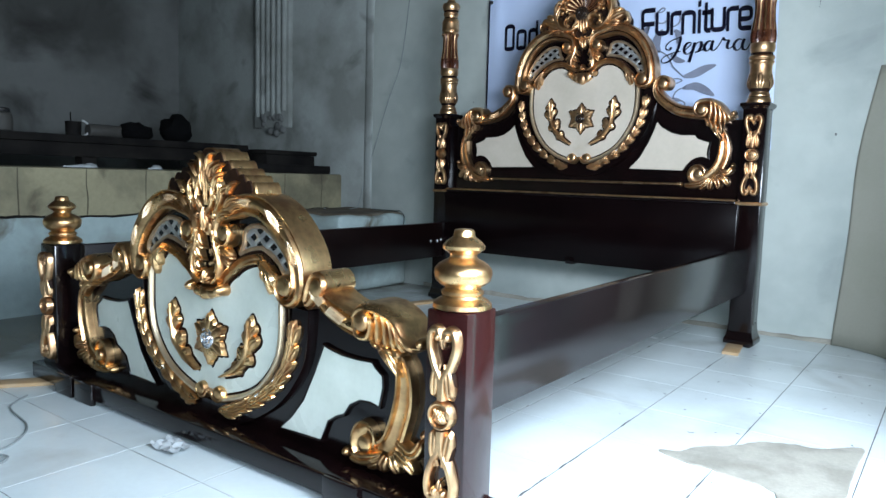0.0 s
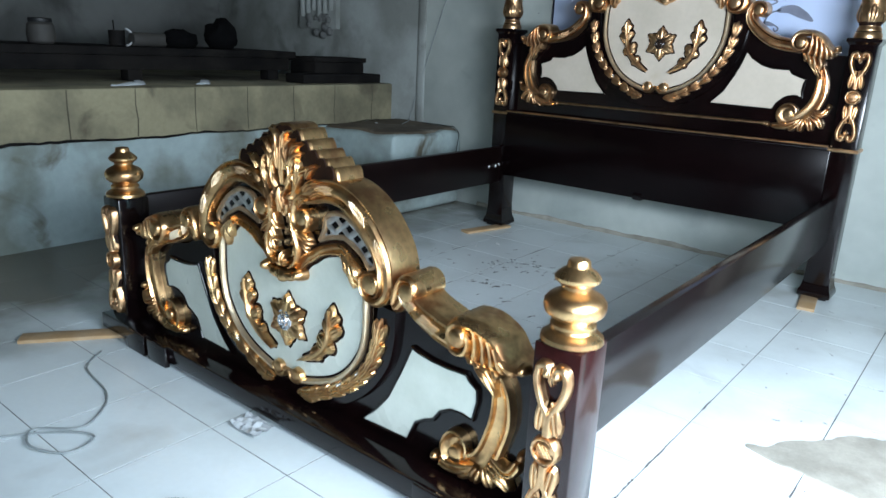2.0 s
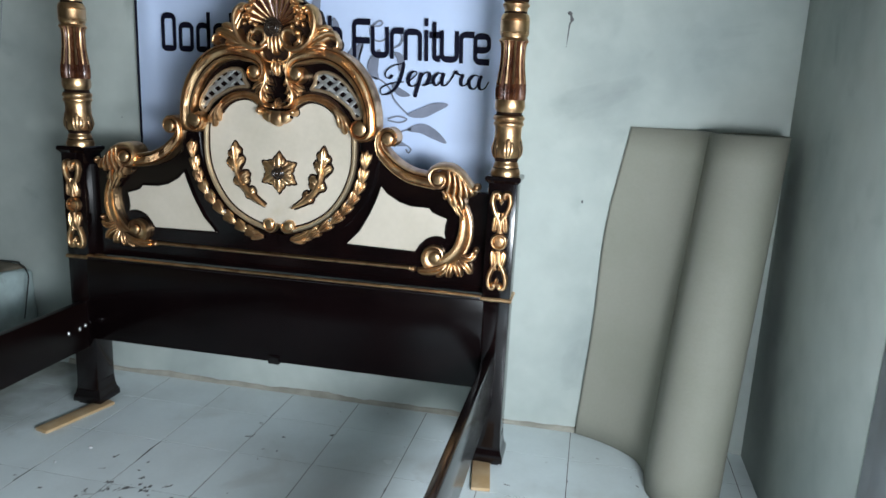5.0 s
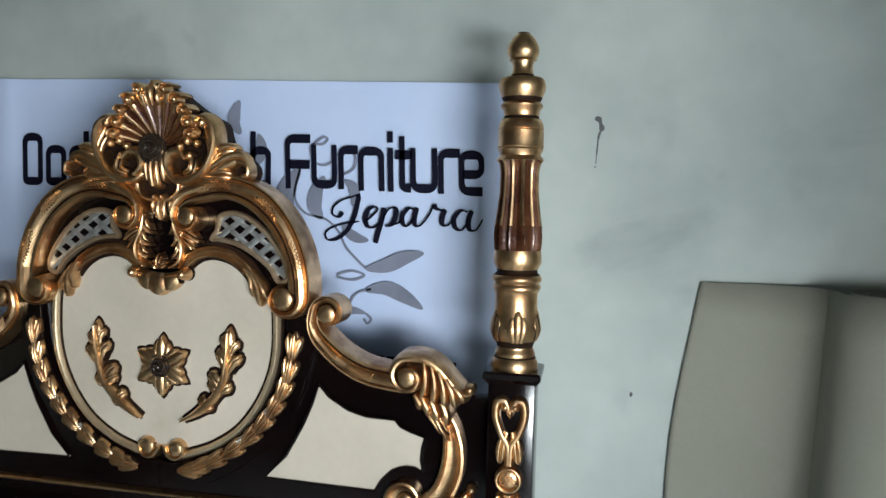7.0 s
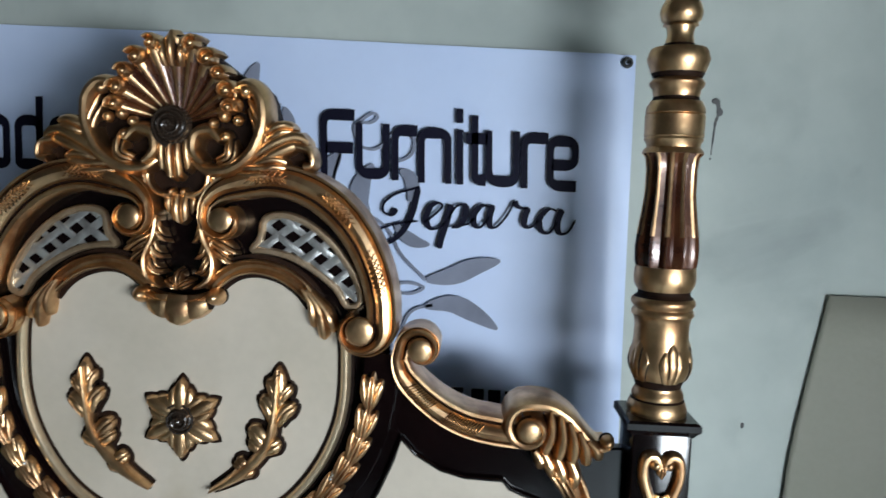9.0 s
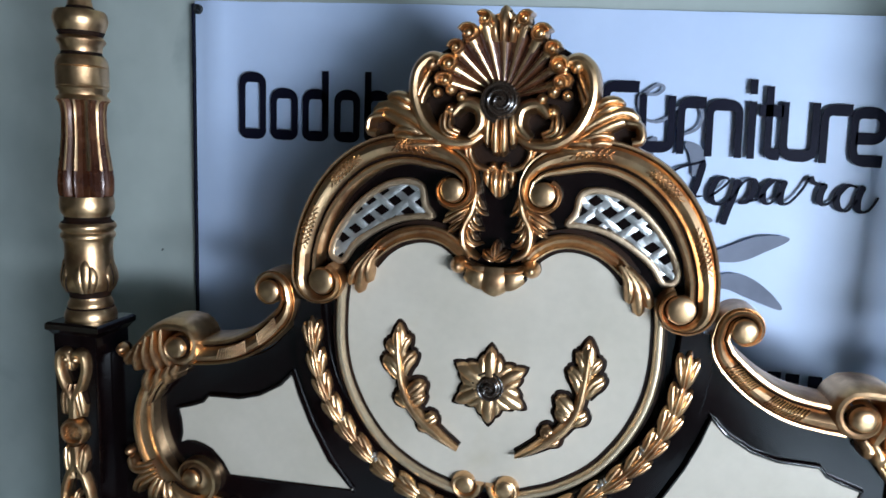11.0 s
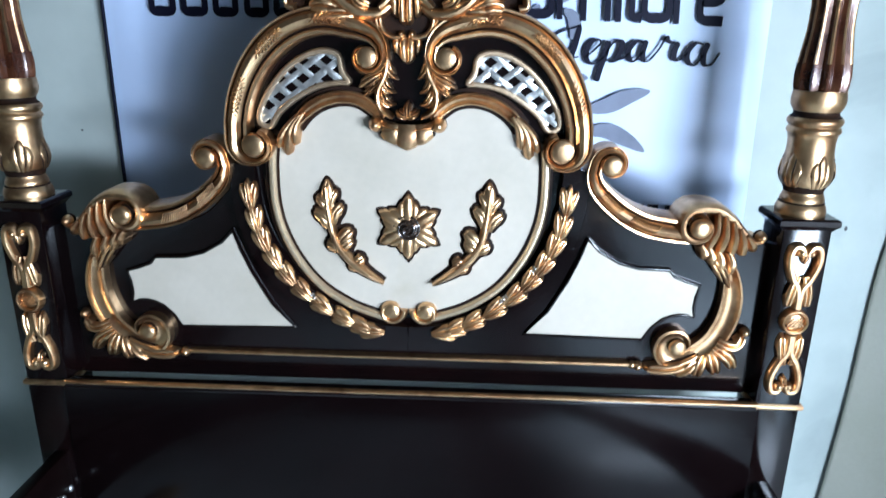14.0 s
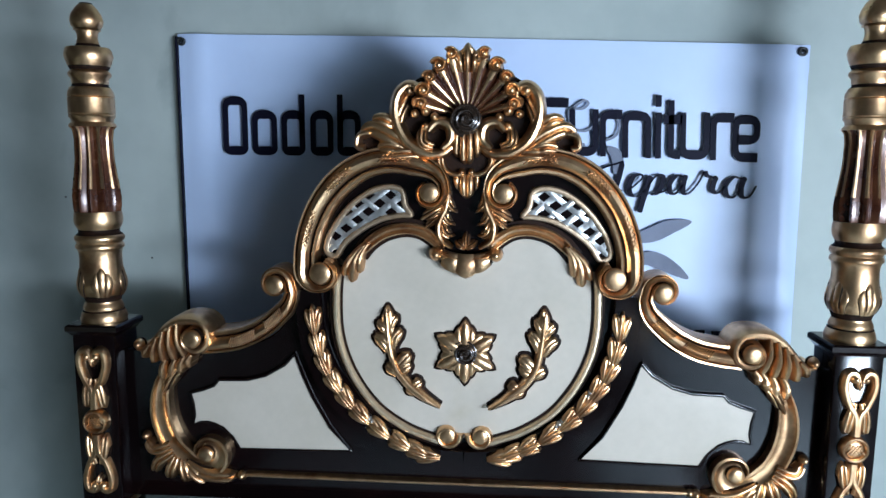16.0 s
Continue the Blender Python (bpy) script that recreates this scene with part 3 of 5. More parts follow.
for y, w in ((-1.32, 0.20), (-0.95, 0.10)):
    g = Geo()
    for k in range(4):
        leaf(g, curve([(0, 0), (0.04, 0.01 * k), (w * (0.6 + 0.15 * k), 0.02)], 5), 0.02, 0.02, 0)
    ob = solid("crumpled_film", Geo().add([(p[0], p[2], -p[1]) for p in g.v], g.f), FILM, "crumpled clear plastic film", "plastic film")
    ob.location, ob.rotation_euler = (-2.1, y, 0.693), (0, 0, radians(-70))

BT = 0.866
jar = thing("glass_jar", "squat grey jar with a dark lid", "jar", (-2.5, -1.60, BT))
part("jar_body", lathe(Geo(), [(0.05, 0), (0.062, 0.01), (0.066, 0.05), (0.06, 0.09), (0.05, 0.10)], seg=20), PAPER, jar)
part("lid", lathe(Geo(), [(0.052, 0.101), (0.054, 0.105), (0.054, 0.118), (0.048, 0.122)], seg=20), CABLE, jar, "dark lid")
mug = thing("mug", "dark enamel mug with a ring handle", "mug", (-2.5, -1.22, BT))
part("mug_body", lathe(Geo(), [(0.035, 0), (0.04, 0.004), (0.042, 0.08), (0.039, 0.08), (0.037, 0.006), (0.0, 0.006)], seg=20), DUSTWOOD, mug)
part("handle", tube(Geo(), [(0.0, 0.04 + 0.05 * math.sin(a), 0.045 + 0.045 * math.cos(a)) for a in np.linspace(0.2, math.pi - 0.2, 12)], 0.006), WHITE_PLASTIC, mug)
part("spoon", tube(Geo(), [(0.0, -0.01, 0.01), (0.0, -0.015, 0.13)], 0.004), DUSTWOOD, mug)
g = lathe(Geo(), [(0.034, 0), (0.037, 0.004), (0.037, 0.19), (0.034, 0.195)], seg=18)
ob = solid("paper_roll", g, PAPER, "pale roll of paper lying on the bench", "paper roll")
ob.matrix_world = pose(-2.5, -1.14, BT + 0.037, -90, 0, 0)
for i, (y, sx, sy, sz) in enumerate(((-0.86, 0.09, 0.11, 0.10), (-0.58, 0.09, 0.10, 0.17))):
    bm = bmesh.new()
    bmesh.ops.create_icosphere(bm, subdivisions=3, radius=1)
    for v in bm.verts:
        d = 1 + 0.22 * noise.noise(v.co * 1.8 + Vector((i * 5, 0, 0))) + 0.08 * noise.noise(v.co * 5)
        v.co = Vector((v.co.x * sx * d, v.co.y * sy * d, max(0.0, 0.42 + v.co.z * 0.58) * sz * d))
    bm.verts.index_update()
    g = Geo().add([v.co[:] for v in bm.verts], [[v.index for v in f.verts] for f in bm.faces])
    bm.free()
    solid("black_bag", g, BLACKBAG, ("slumped" if i == 0 else "upright") + " black cloth bag on the bench", "bag", "bags on the bench", place=(-2.5, y, BT))

# ---- banner ----
ban = thing("banner", "pale blue-white vinyl banner with dark lettering tied to the wall", "banner", (0, BACK - 0.012, 0))
BX0, BX1, BZ0 = -0.757, 0.79, 0.86
g = Geo()
nx, nz = 60, 30
verts = []
for j in range(nz):
    for i in range(nx):
        u, v = i / (nx - 1), j / (nz - 1)
        top = 1.717 - 0.034 * u + 0.003 * math.sin(math.pi * u)
        x = BX0 + (BX1 - BX0) * u + (0.012 * (1 - v) if u > 0.5 else -0.006 * (1 - v)) * abs(2 * u - 1)
        fold = math.exp(-((u - 0.97) ** 2 + (v - 0.93) ** 2) / 0.004) * 0.5 * math.sin((u + v) * 90)
        y = -0.004 + 0.003 * math.sin(u * 9 + 2 * v) + 0.004 * math.sin(u * 23 + v * 3) * (1 - v) + 0.004 * fold
        y -= 0.010 * math.exp(-((u - 0.035) / 0.016) ** 2) * (0.4 + 0.6 * v) + 0.004 * math.exp(-((v - 0.985) / 0.02) ** 2) * abs(math.sin(u * 31))
        if u > 0.945:
            y += 0.007 * math.sin((u - 0.945) * 130 + 2.5 * v)
        verts.append((x, min(y, 0.004), BZ0 + (top - BZ0) * v))
g.add(verts, [(j * nx + i, j * nx + i + 1, (j + 1) * nx + i + 1, (j + 1) * nx + i) for j in range(nz - 1) for i in range(nx - 1)])
part("sheet", g, VINYL, ban, smooth=60)
g = Geo()
sweep(g, [(BX0, BZ0), (BX0 - 0.0, 1.3), (BX0, 1.709)], 0.003, 0.0015, ROUND, -0.010, -0.004)
part("edge_line", g, NAVY, ban, "dark seam at the side edge")
for x, z in ((BX0 + 0.012, 1.698), (BX1 - 0.016, 1.668)):
    g = Geo()
    ring = [(x + 0.008 * math.cos(a), z + 0.008 * math.sin(a)) for a in np.linspace(0, 2 * math.pi, 16)]
    sweep(g, ring, 0.003, 0.002, ROUND, -0.011, -0.006)
    tube(g, [(x, -0.008, z), (x + (0.016 if x > 0 else -0.016), 0.004, z + 0.014)], 0.003)
    part("eyelet", g, CABLE, ban, "dark tied eyelet")
YT = -0.0135


def rounded(pts, r):
    """An open line with its corners rounded."""
    p = [np.array(q, float) for q in pts]
    out = [p[0]]
    for a, b, c in zip(p[:-2], p[1:-1], p[2:]):
        u, v = (a - b) / np.linalg.norm(a - b), (c - b) / np.linalg.norm(c - b)
        q = min(r, 0.49 * np.linalg.norm(a - b), 0.49 * np.linalg.norm(c - b))
        out += [(1 - k) ** 2 * (b + u * q) + 2 * k * (1 - k) * b + k * k * (b + v * q) for k in np.linspace(0, 1, 8)]
    return np.array(out + [p[-1]])


FLAT = [(-1, 1), (0, 1), (1, 1)]


def stroke(g, pts, up, across, r):
    """A printed stroke: 'up' is its half width where it runs upright, 'across' where it runs level."""
    p = rounded(pts, r)
    t = np.abs(np.gradient(p, axis=0))
    k = t[:, 0] / (t.sum(1) + 1e-9)
    return sweep(g, p, up * (1 - k) + across * k, 0.0012, FLAT, YT, YT + 0.001)


GLYPHS = {
    "F": [[(0.0, 0.0), (0.0, 1.15), (1.0, 1.15)], [(0.06, 0.56), (0.95, 0.56)]],
    "u": [[(0.0, 1.0), (0.0, 0.10), (1.0, 0.10), (1.0, 1.0)]],
    "r": [[(0.0, 0.0), (0.0, 0.90), (1.0, 0.90)]],
    "n": [[(0.0, 0.0), (0.0, 0.90), (1.0, 0.90), (1.0, 0.0)]],
    "i": [[(0.5, 0.0), (0.5, 0.98)], [(0.5, 1.10), (0.5, 1.35)]],
    "t": [[(0.38, 1.25), (0.38, 0.10), (1.0, 0.10)], [(-0.12, 0.84), (1.1, 0.84)]],
    "e": [[(0.05, 0.47), (1.0, 0.47), (1.0, 0.90), (0.0, 0.90), (0.0, 0.10), (1.04, 0.10)]],
}
XH = 0.113
for ch, x0, x1, z0 in (("F", 0.168, 0.232, 1.418), ("u", 0.241, 0.297, 1.419), ("r", 0.315, 0.361, 1.418), ("n", 0.369, 0.424, 1.415), ("i", 0.440, 0.456, 1.414), ("t", 0.465, 0.501, 1.413),
                       ("u", 0.507, 0.563, 1.412), ("r", 0.579, 0.627, 1.411), ("e", 0.632, 0.682, 1.407)):
    g = Geo()
    for line in GLYPHS[ch]:
        # the printed line leans and falls a little
        stroke(g, [(x0 + (x1 - x0) * a - 0.004 * b, z0 + XH * b - 0.008 * (x1 - x0) * a) for a, b in line], 0.0068, 0.0115, 0.020)
    part("letter", g, NAVY, ban, "dark navy printed letter", smooth=0)

SCRIPT = {
    "J": [[(0.319, 1.360), (0.308, 1.347), (0.292, 1.353), (0.294, 1.372), (0.316, 1.390), (0.349, 1.401), (0.366, 1.407)],
          [(0.363, 1.406), (0.358, 1.379), (0.350, 1.347), (0.334, 1.315), (0.312, 1.294), (0.292, 1.286), (0.277, 1.288), (0.273, 1.304), (0.291, 1.319), (0.328, 1.331), (0.365, 1.336)]],
    "e": [[(0.377, 1.334), (0.396, 1.349), (0.413, 1.367), (0.407, 1.375), (0.391, 1.369), (0.381, 1.346), (0.386, 1.326), (0.403, 1.322), (0.425, 1.339)]],
    "p": [[(0.431, 1.373), (0.425, 1.342), (0.415, 1.307), (0.409, 1.281)], [(0.426, 1.342), (0.442, 1.369), (0.460, 1.372), (0.462, 1.353), (0.451, 1.331), (0.434, 1.326)], [(0.451, 1.330), (0.468, 1.335), (0.481, 1.347)]],
    "a": [[(0.512, 1.369), (0.496, 1.373), (0.479, 1.354), (0.481, 1.333), (0.494, 1.329), (0.512, 1.352)], [(0.517, 1.375), (0.511, 1.350), (0.513, 1.331), (0.526, 1.330), (0.541, 1.346)]],
    "r": [[(0.541, 1.346), (0.551, 1.362), (0.558, 1.378), (0.561, 1.384)], [(0.561, 1.384), (0.567, 1.374), (0.580, 1.370), (0.590, 1.372)], [(0.590, 1.372), (0.583, 1.352), (0.583, 1.337), (0.592, 1.331), (0.604, 1.338), (0.613, 1.350)]],
    "second a": [[(0.648, 1.367), (0.630, 1.370), (0.613, 1.350), (0.617, 1.327), (0.634, 1.322), (0.650, 1.345)], [(0.658, 1.371), (0.650, 1.345), (0.654, 1.323), (0.671, 1.324), (0.686, 1.350)]],
}
for lines in SCRIPT.values():
    g = Geo()
    for line in lines:
        p = curve(line, 8)
        t = np.gradient(p, axis=0)
        # a broad pen: downstrokes are full, upstrokes thin
        down = np.clip(-t[:, 1] / (np.linalg.norm(t, axis=1) + 1e-9), -0.2, 1)
        down = np.convolve(np.pad(down, 3, mode="edge"), np.ones(7) / 7, "valid")
        s = np.linspace(0, 1, len(p))
        sweep(g, p, (0.0024 + 0.0044 * np.clip(down, 0, 1)) * np.clip(np.minimum(s, 1 - s) * 14 + 0.45, 0, 1), 0.0012, FLAT, YT, YT + 0.001)
    part("letter", g, NAVY, ban, "dark navy script letter", smooth=0)


# the maker's mark: plain dark shapes
for x0, x1, h, stem in ((-0.642, -0.578, 0.148, 0), (-0.566, -0.502, 0.114, 0), (-0.490, -0.430, 0.114, 1), (-0.416, -0.358, 0.114, 0), (-0.347, -0.288, 0.114, -1), (0.060, 0.118, 0.114, -1)):
    g = Geo()
    b = 1.414 + 0.0005
    mid = (x0 + x1) / 2
    stroke(g, [(mid, b + 0.0115), (x1 - 0.007, b + 0.0115), (x1 - 0.007, b + h - 0.0115), (x0 + 0.007, b + h - 0.0115), (x0 + 0.007, b + 0.0115), (mid, b + 0.0115)], 0.0070, 0.0115, 0.020)
    if stem:
        x = x1 - 0.007 if stem > 0 else x0 + 0.007
        stroke(g, [(x, b + 0.05), (x, b + 0.152)], 0.0070, 0.0115, 0.01)
    part("mark", g, NAVY, ban, "dark plain block shape", smooth=0)
for x in (0.375, 0.41, 0.445, 0.488, 0.523, 0.558, 0.601):
    g = Geo()
    sweep(g, [(x, 0.972 - 0.03 * (x - 0.4)), (x + 0.026, 0.972 - 0.03 * (x - 0.4))], 0.019, 0.0012, [(-1, 1), (1, 1)], YT, YT + 0.001)
    part("number_bar", g, NAVY, ban, smooth=0)
YG = YT + 0.0012


def flat_leaf(pts, w, name="leaf_motif"):
    p = curve(pts, 8)
    g = Geo()
    s = np.linspace(0, 1, len(p))
    sweep(g, p, w * np.sin(np.pi * np.clip(s * 0.93 + 0.05, 0, 1)) ** 0.9 + 0.0006, 0.0005, [(-1, 1), (0, 1), (1, 1)], YG, YG + 0.001)
    part(name, g, GREYINK, ban, "grey printed leaf motif", smooth=0)


flat_leaf([(0.385, 1.214), (0.437, 1.224), (0.487, 1.246), (0.537, 1.260)], 0.019)
flat_leaf([(0.385, 1.158), (0.440, 1.166), (0.490, 1.146), (0.537, 1.117)], 0.019)
flat_leaf([(0.318, 1.327), (0.338, 1.305), (0.362, 1.292), (0.390, 1.288)], 0.013)
flat_leaf([(0.030, 1.560), (0.012, 1.590), (0.014, 1.618), (0.027, 1.648)], 0.017)
flat_leaf([(0.178, 1.350), (0.160, 1.390), (0.170, 1.430), (0.200, 1.470)], 0.026)
flat_leaf([(0.262, 1.340), (0.242, 1.372), (0.246, 1.412), (0.268, 1.450)], 0.020)
flat_leaf([(0.300, 1.090), (0.330, 1.102), (0.356, 1.104), (0.385, 1.098)], 0.010)
flat_leaf([(0.325, 1.440), (0.345, 1.425), (0.352, 1.400), (0.345, 1.375)], 0.014)
flat_leaf([(0.060, 1.470), (0.085, 1.500), (0.090, 1.530), (0.082, 1.560)], 0.016)
for pts in ([(0.200, 1.470), (0.185, 1.400), (0.215, 1.355), (0.271, 1.340), (0.307, 1.310), (0.332, 1.265), (0.385, 1.214)], [(0.335, 1.090), (0.345, 1.130), (0.364, 1.152), (0.400, 1.162)],
            [(0.305, 1.196), (0.345, 1.207), (0.380, 1.198), (0.351, 1.184), (0.305, 1.190)], [(0.232, 1.530), (0.262, 1.552), (0.275, 1.546), (0.262, 1.534), (0.230, 1.530), (0.238, 1.490), (0.270, 1.480), (0.300, 1.500)],
            [(0.290, 1.500), (0.330, 1.520), (0.352, 1.500), (0.345, 1.470), (0.315, 1.455)], [(0.385, 1.098), (0.400, 1.085), (0.390, 1.072), (0.380, 1.085)]):
    g = Geo()
    p = curve(pts, 8)
    sweep(g, p, 0.003, 0.0005, [(-1, 1), (0, 1), (1, 1)], YG, YG + 0.001)
    part("stem_motif", g, GREYINK, ban, "thin grey printed stem", smooth=0)

# ---- bed ----
XC = -0.014
bed = thing("bed", "carved bed frame in dark lacquer with gilt ornament and cream panels", "bed", (XC, 0, 0))


def interp_map(xs, ys):
    return lambda v: float(np.interp(v, xs, ys))


mid_z = interp_map((-0.40, -0.265, -0.186, 0.0, 0.10, 0.164, 0.218, 0.342, 0.43, 0.522, 0.66), (-0.32, -0.205, -0.137, 0.0, 0.075, 0.105, 0.138, 0.280, 0.372, 0.475, 0.62))
heart_z = interp_map((-0.40, -0.25, -0.186, 0.0, 0.111, 0.17, 0.225, 0.30, 0.36, 0.43, 0.70), (-0.32, -0.195, -0.137, 0.0, 0.100, 0.172, 0.217, 0.270, 0.315, 0.375, 0.62))
arm_z = interp_map((-0.40, -0.322, -0.252, -0.202, -0.158, -0.108, -0.061, 0.0, 0.023, 0.073, 0.143, 0.30), (-0.26, -0.190, -0.140, -0.068, -0.020, 0.030, 0.066, 0.098, 0.130, 0.165, 0.182, 0.33))
wide_x = interp_map((0.0, 0.305, 0.404, 0.585, 0.68, 0.713, 0.8), (0.0, 0.300, 0.412, 0.556, 0.655, 0.700, 0.79))


def head_map(u, z):
    return u * 1.012, z * 1.012


def foot_map(u, z):
    a = abs(u)
    j = min(1, max(0, (a - 0.10) / 0.10))
    k = min(1, max(0, (a - 0.35) / 0.04))
    return math.copysign(wide_x(a), u), (mid_z(z) * (1 - j) + heart_z(z) * j) * (1 - k) + arm_z(z) * k


def ease(n, w, end=0.28, low=0.32):
    s = np.linspace(0, 1, n)
    e = np.clip(np.minimum(s, 1 - s) / end, 0, 1)
    return w * (low + (1 - low) * np.sin(e * np.pi / 2))


def inside(p, poly):
    hit = False
    for i in range(len(poly)):
        a, b = poly[i - 1], poly[i]
        if (a[1] > p[1]) != (b[1] > p[1]) and p[0] < (b[0] - a[0]) * (p[1] - a[1]) / (b[1] - a[1]) + a[0]:
            hit = not hit
    return hit


def carved_board(name, label, y_front, z_star, mp, depth, low, foot):
    """A carved board: dark panel, heart-shaped field, scrolls and leaves. Coordinates are from the star in its middle."""

    recess = 0.007 if foot else 0.016
    gilt = GOLD_FOOT if foot else GOLD

    def P(pts):
        return np.array([mp(*q) for q in pts], float)

    def moved(g):
        g.v = [(x + (0.015 if foot else 0.007), y + y_front, z + z_star) for x, y, z in g.v]
        return g

    half = curve([(0.0, 0.42), (0.06, 0.395), (0.12, 0.41), (0.2, 0.395), (0.27, 0.345), (0.32, 0.27), (0.348, 0.2), (0.352, 0.11), (0.375, 0.085),
                  (0.41, 0.035), (0.46, 0.005), (0.55, -0.005), (0.60, 0.03), (0.65, 0.03), (0.69, 0.0), (0.71, -0.02)], 6)
    half = P(half).tolist() + [[0.775, mp(0.71, -0.02)[1]], [0.775, low]]
    outline = half + [[-x, z] for x, z in half[::-1] if x > 1e-6]
    board = part(name, moved(plate(Geo(), outline, recess, depth, 0.003)), DARK, bed, label)

    # the dark ground and the fields lie deeper than the great mouldings
    raised = ("arch_moulding", "arm_moulding", "feather_leaf", "border", "garland_leaf", "berry", "incised_lattice")

    def put(nm, g, m, text="", smooth=35):
        if not (nm in raised or nm.startswith(("crown", "shell", "plume", "boss", "pendant_shell")) or text.endswith("crown")):
            g.v = [(x, y + recess - 0.002, z) for x, y, z in g.v]
        return part(nm, moved(g), m, board, text, smooth)

    # cream heart-shaped field
    h = [(0.0, 0.165), (0.055, 0.222), (0.095, 0.25), (0.131, 0.256), (0.17, 0.246), (0.2, 0.225), (0.24, 0.19), (0.276, 0.165), (0.277, 0.06), (0.264, -0.005),
         (0.235, -0.07), (0.19, -0.13), (0.13, -0.172), (0.06, -0.19), (0.0, -0.195)]
    o = P(curve(h, 5))
    o = o.tolist() + [[-x, z] for x, z in o[::-1] if x > 1e-6]
    put("field_panel", plate(Geo(), o, -0.008, 0.0, 0.002), MINT_CREAM_LIT if foot else CREAM, "cream-painted heart-shaped field")

    for s in (1, -1):
        F = np.array([s, 1.0])

        def R(pts):
            return P(pts) * F

        # great arch with its two volutes
        c1, c2 = (0.076, 0.342), (0.305, 0.170)
        top = [(0.049, 0.364), (0.066, 0.384), (0.098, 0.398), (0.150, 0.408), (0.197, 0.402), (0.240, 0.382), (0.277, 0.350), (0.307, 0.308), (0.328, 0.259), (0.338, 0.215)]
        bow = curve(top, 7)
        path = R(np.concatenate([spiral(c1, 0.020, 0.031, 420, 150, 30)[:-1], bow, spiral(c2, 0.036, 0.026, 14, -250, 30)]))
        n, m = len(path), len(bow)
        w = np.interp(np.arange(n), (0, 20, 29, 29 + m * 0.25, 29 + m * 0.6, 29 + m, 40 + m, n), (0.005, 0.009, 0.013, 0.027, 0.030, 0.026, 0.011, 0.006))
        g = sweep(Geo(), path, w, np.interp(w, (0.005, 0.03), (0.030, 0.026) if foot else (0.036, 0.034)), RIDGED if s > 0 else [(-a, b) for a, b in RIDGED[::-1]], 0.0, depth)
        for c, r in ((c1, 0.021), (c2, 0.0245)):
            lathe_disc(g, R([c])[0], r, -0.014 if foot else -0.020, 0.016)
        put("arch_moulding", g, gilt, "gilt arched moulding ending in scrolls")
        # incised lozenges on the arch
        g = Geo()
        mid = R(curve(top, 12))
        t = np.gradient(mid, axis=0)
        t /= np.linalg.norm(t, axis=1, keepdims=True)
        nor = np.stack([-t[:, 1], t[:, 0]], 1) * s
        for lo, hi in ((28, 42), (58, 74), (86, 102)):
            for k in range(lo, hi, 2):
                half_w = 0.0100 * math.sin(math.pi * (k - lo + 1.5) / (hi - lo + 2)) ** 0.5
                for e in (-1, 1):
                    j = min(k + 4, len(mid) - 1)
                    a, b = mid[k] + nor[k] * (0.004 - half_w * e), mid[j] + nor[j] * (0.004 + half_w * e)
                    sweep(g, [a, (a + b) / 2, b], 0.0010, 0.0018, [(-1, 0.2), (0, 1), (1, 0.2)], -0.0252 if foot else -0.0332, -0.020 if foot else -0.028)
        # on the foot a paler leaf paints in the glints along these lines
        tagged(put("incised_lattice", g, PALE_LEAF if foot else gilt, "crossed raised lines"), kind="stuff")

        # woven silver window
        w = [(0.137, 0.343), (0.167, 0.351), (0.203, 0.341), (0.243, 0.313), (0.275, 0.275), (0.296, 0.237), (0.298, 0.210), (0.278, 0.203), (0.258, 0.232), (0.220, 0.262), (0.178, 0.283), (0.137, 0.291), (0.117, 0.292), (0.130, 0.312)]
        poly = R(curve(w, 4, True))
        put("window_backing", plate(Geo(), poly, -0.003, 0.0), DARK)
        g = Geo()
        for sign in (1, -1):
            for k in range(-17, 18):
                run = []
                for q in np.linspace(-0.28, 0.28, 150):
                    p = np.array([s * 0.21 + (q * 0.8 + k * 0.6 * 0.029), mp(0.21, 0.28)[1] + sign * (q * 0.6 - k * 0.8 * 0.029)])
                    if inside(p, poly):
                        run.append(p)
                    elif run:
                        if len(run) > 3:
                            wv = 0.0028 + 0.0018 * np.sin(np.arange(len(run)) * 0.323 + (k % 2) * math.pi + (0 if sign > 0 else math.pi))
                            sweep(g, run, 0.0066 + 0.0014 * noise.noise((k * 1.7, sign, 0.4)), wv, [(-1, 0.75), (-0.5, 1), (0.5, 1), (1, 0.75)], -0.003, -0.003)
                        run = []
        put("woven_lattice", g, SILVER, "woven silver-leaf straps")
        ring = np.concatenate([poly, poly[:2]])
        put("window_frame", sweep(Geo(), ring, 0.0065, 0.010, [(-1, 0.4), (-0.6, 0.9), (0, 1), (0.6, 0.9), (1, 0.4)], -0.001, 0.0), CHAMPAGNE, "champagne-gilt window frame")

        # lower moulding over the field
        p = R(curve([(0.050, 0.222), (0.066, 0.242), (0.095, 0.260), (0.131, 0.265), (0.171, 0.255), (0.203, 0.234), (0.226, 0.207)], 8))
        g = sweep(Geo(), p, ease(len(p), 0.0125, 0.2, 0.6), 0.020, COVE if s > 0 else [(-a, b) for a, b in COVE[::-1]], -0.004, 0.0)
        # brown outline under the moulding, also painting in shade along its edge
        tagged(put("painted_shade_outline", sweep(Geo(), p, 0.0200, 0.0015, [(-1, 1), (1, 1)], -0.008, -0.004), GLAZE_SHADE, "thin brown painted outline that deepens the edge shade"), kind="stuff")
        dome(g, R([(0.062, 0.213)])[0], 0.0170, 0.044, -0.004)
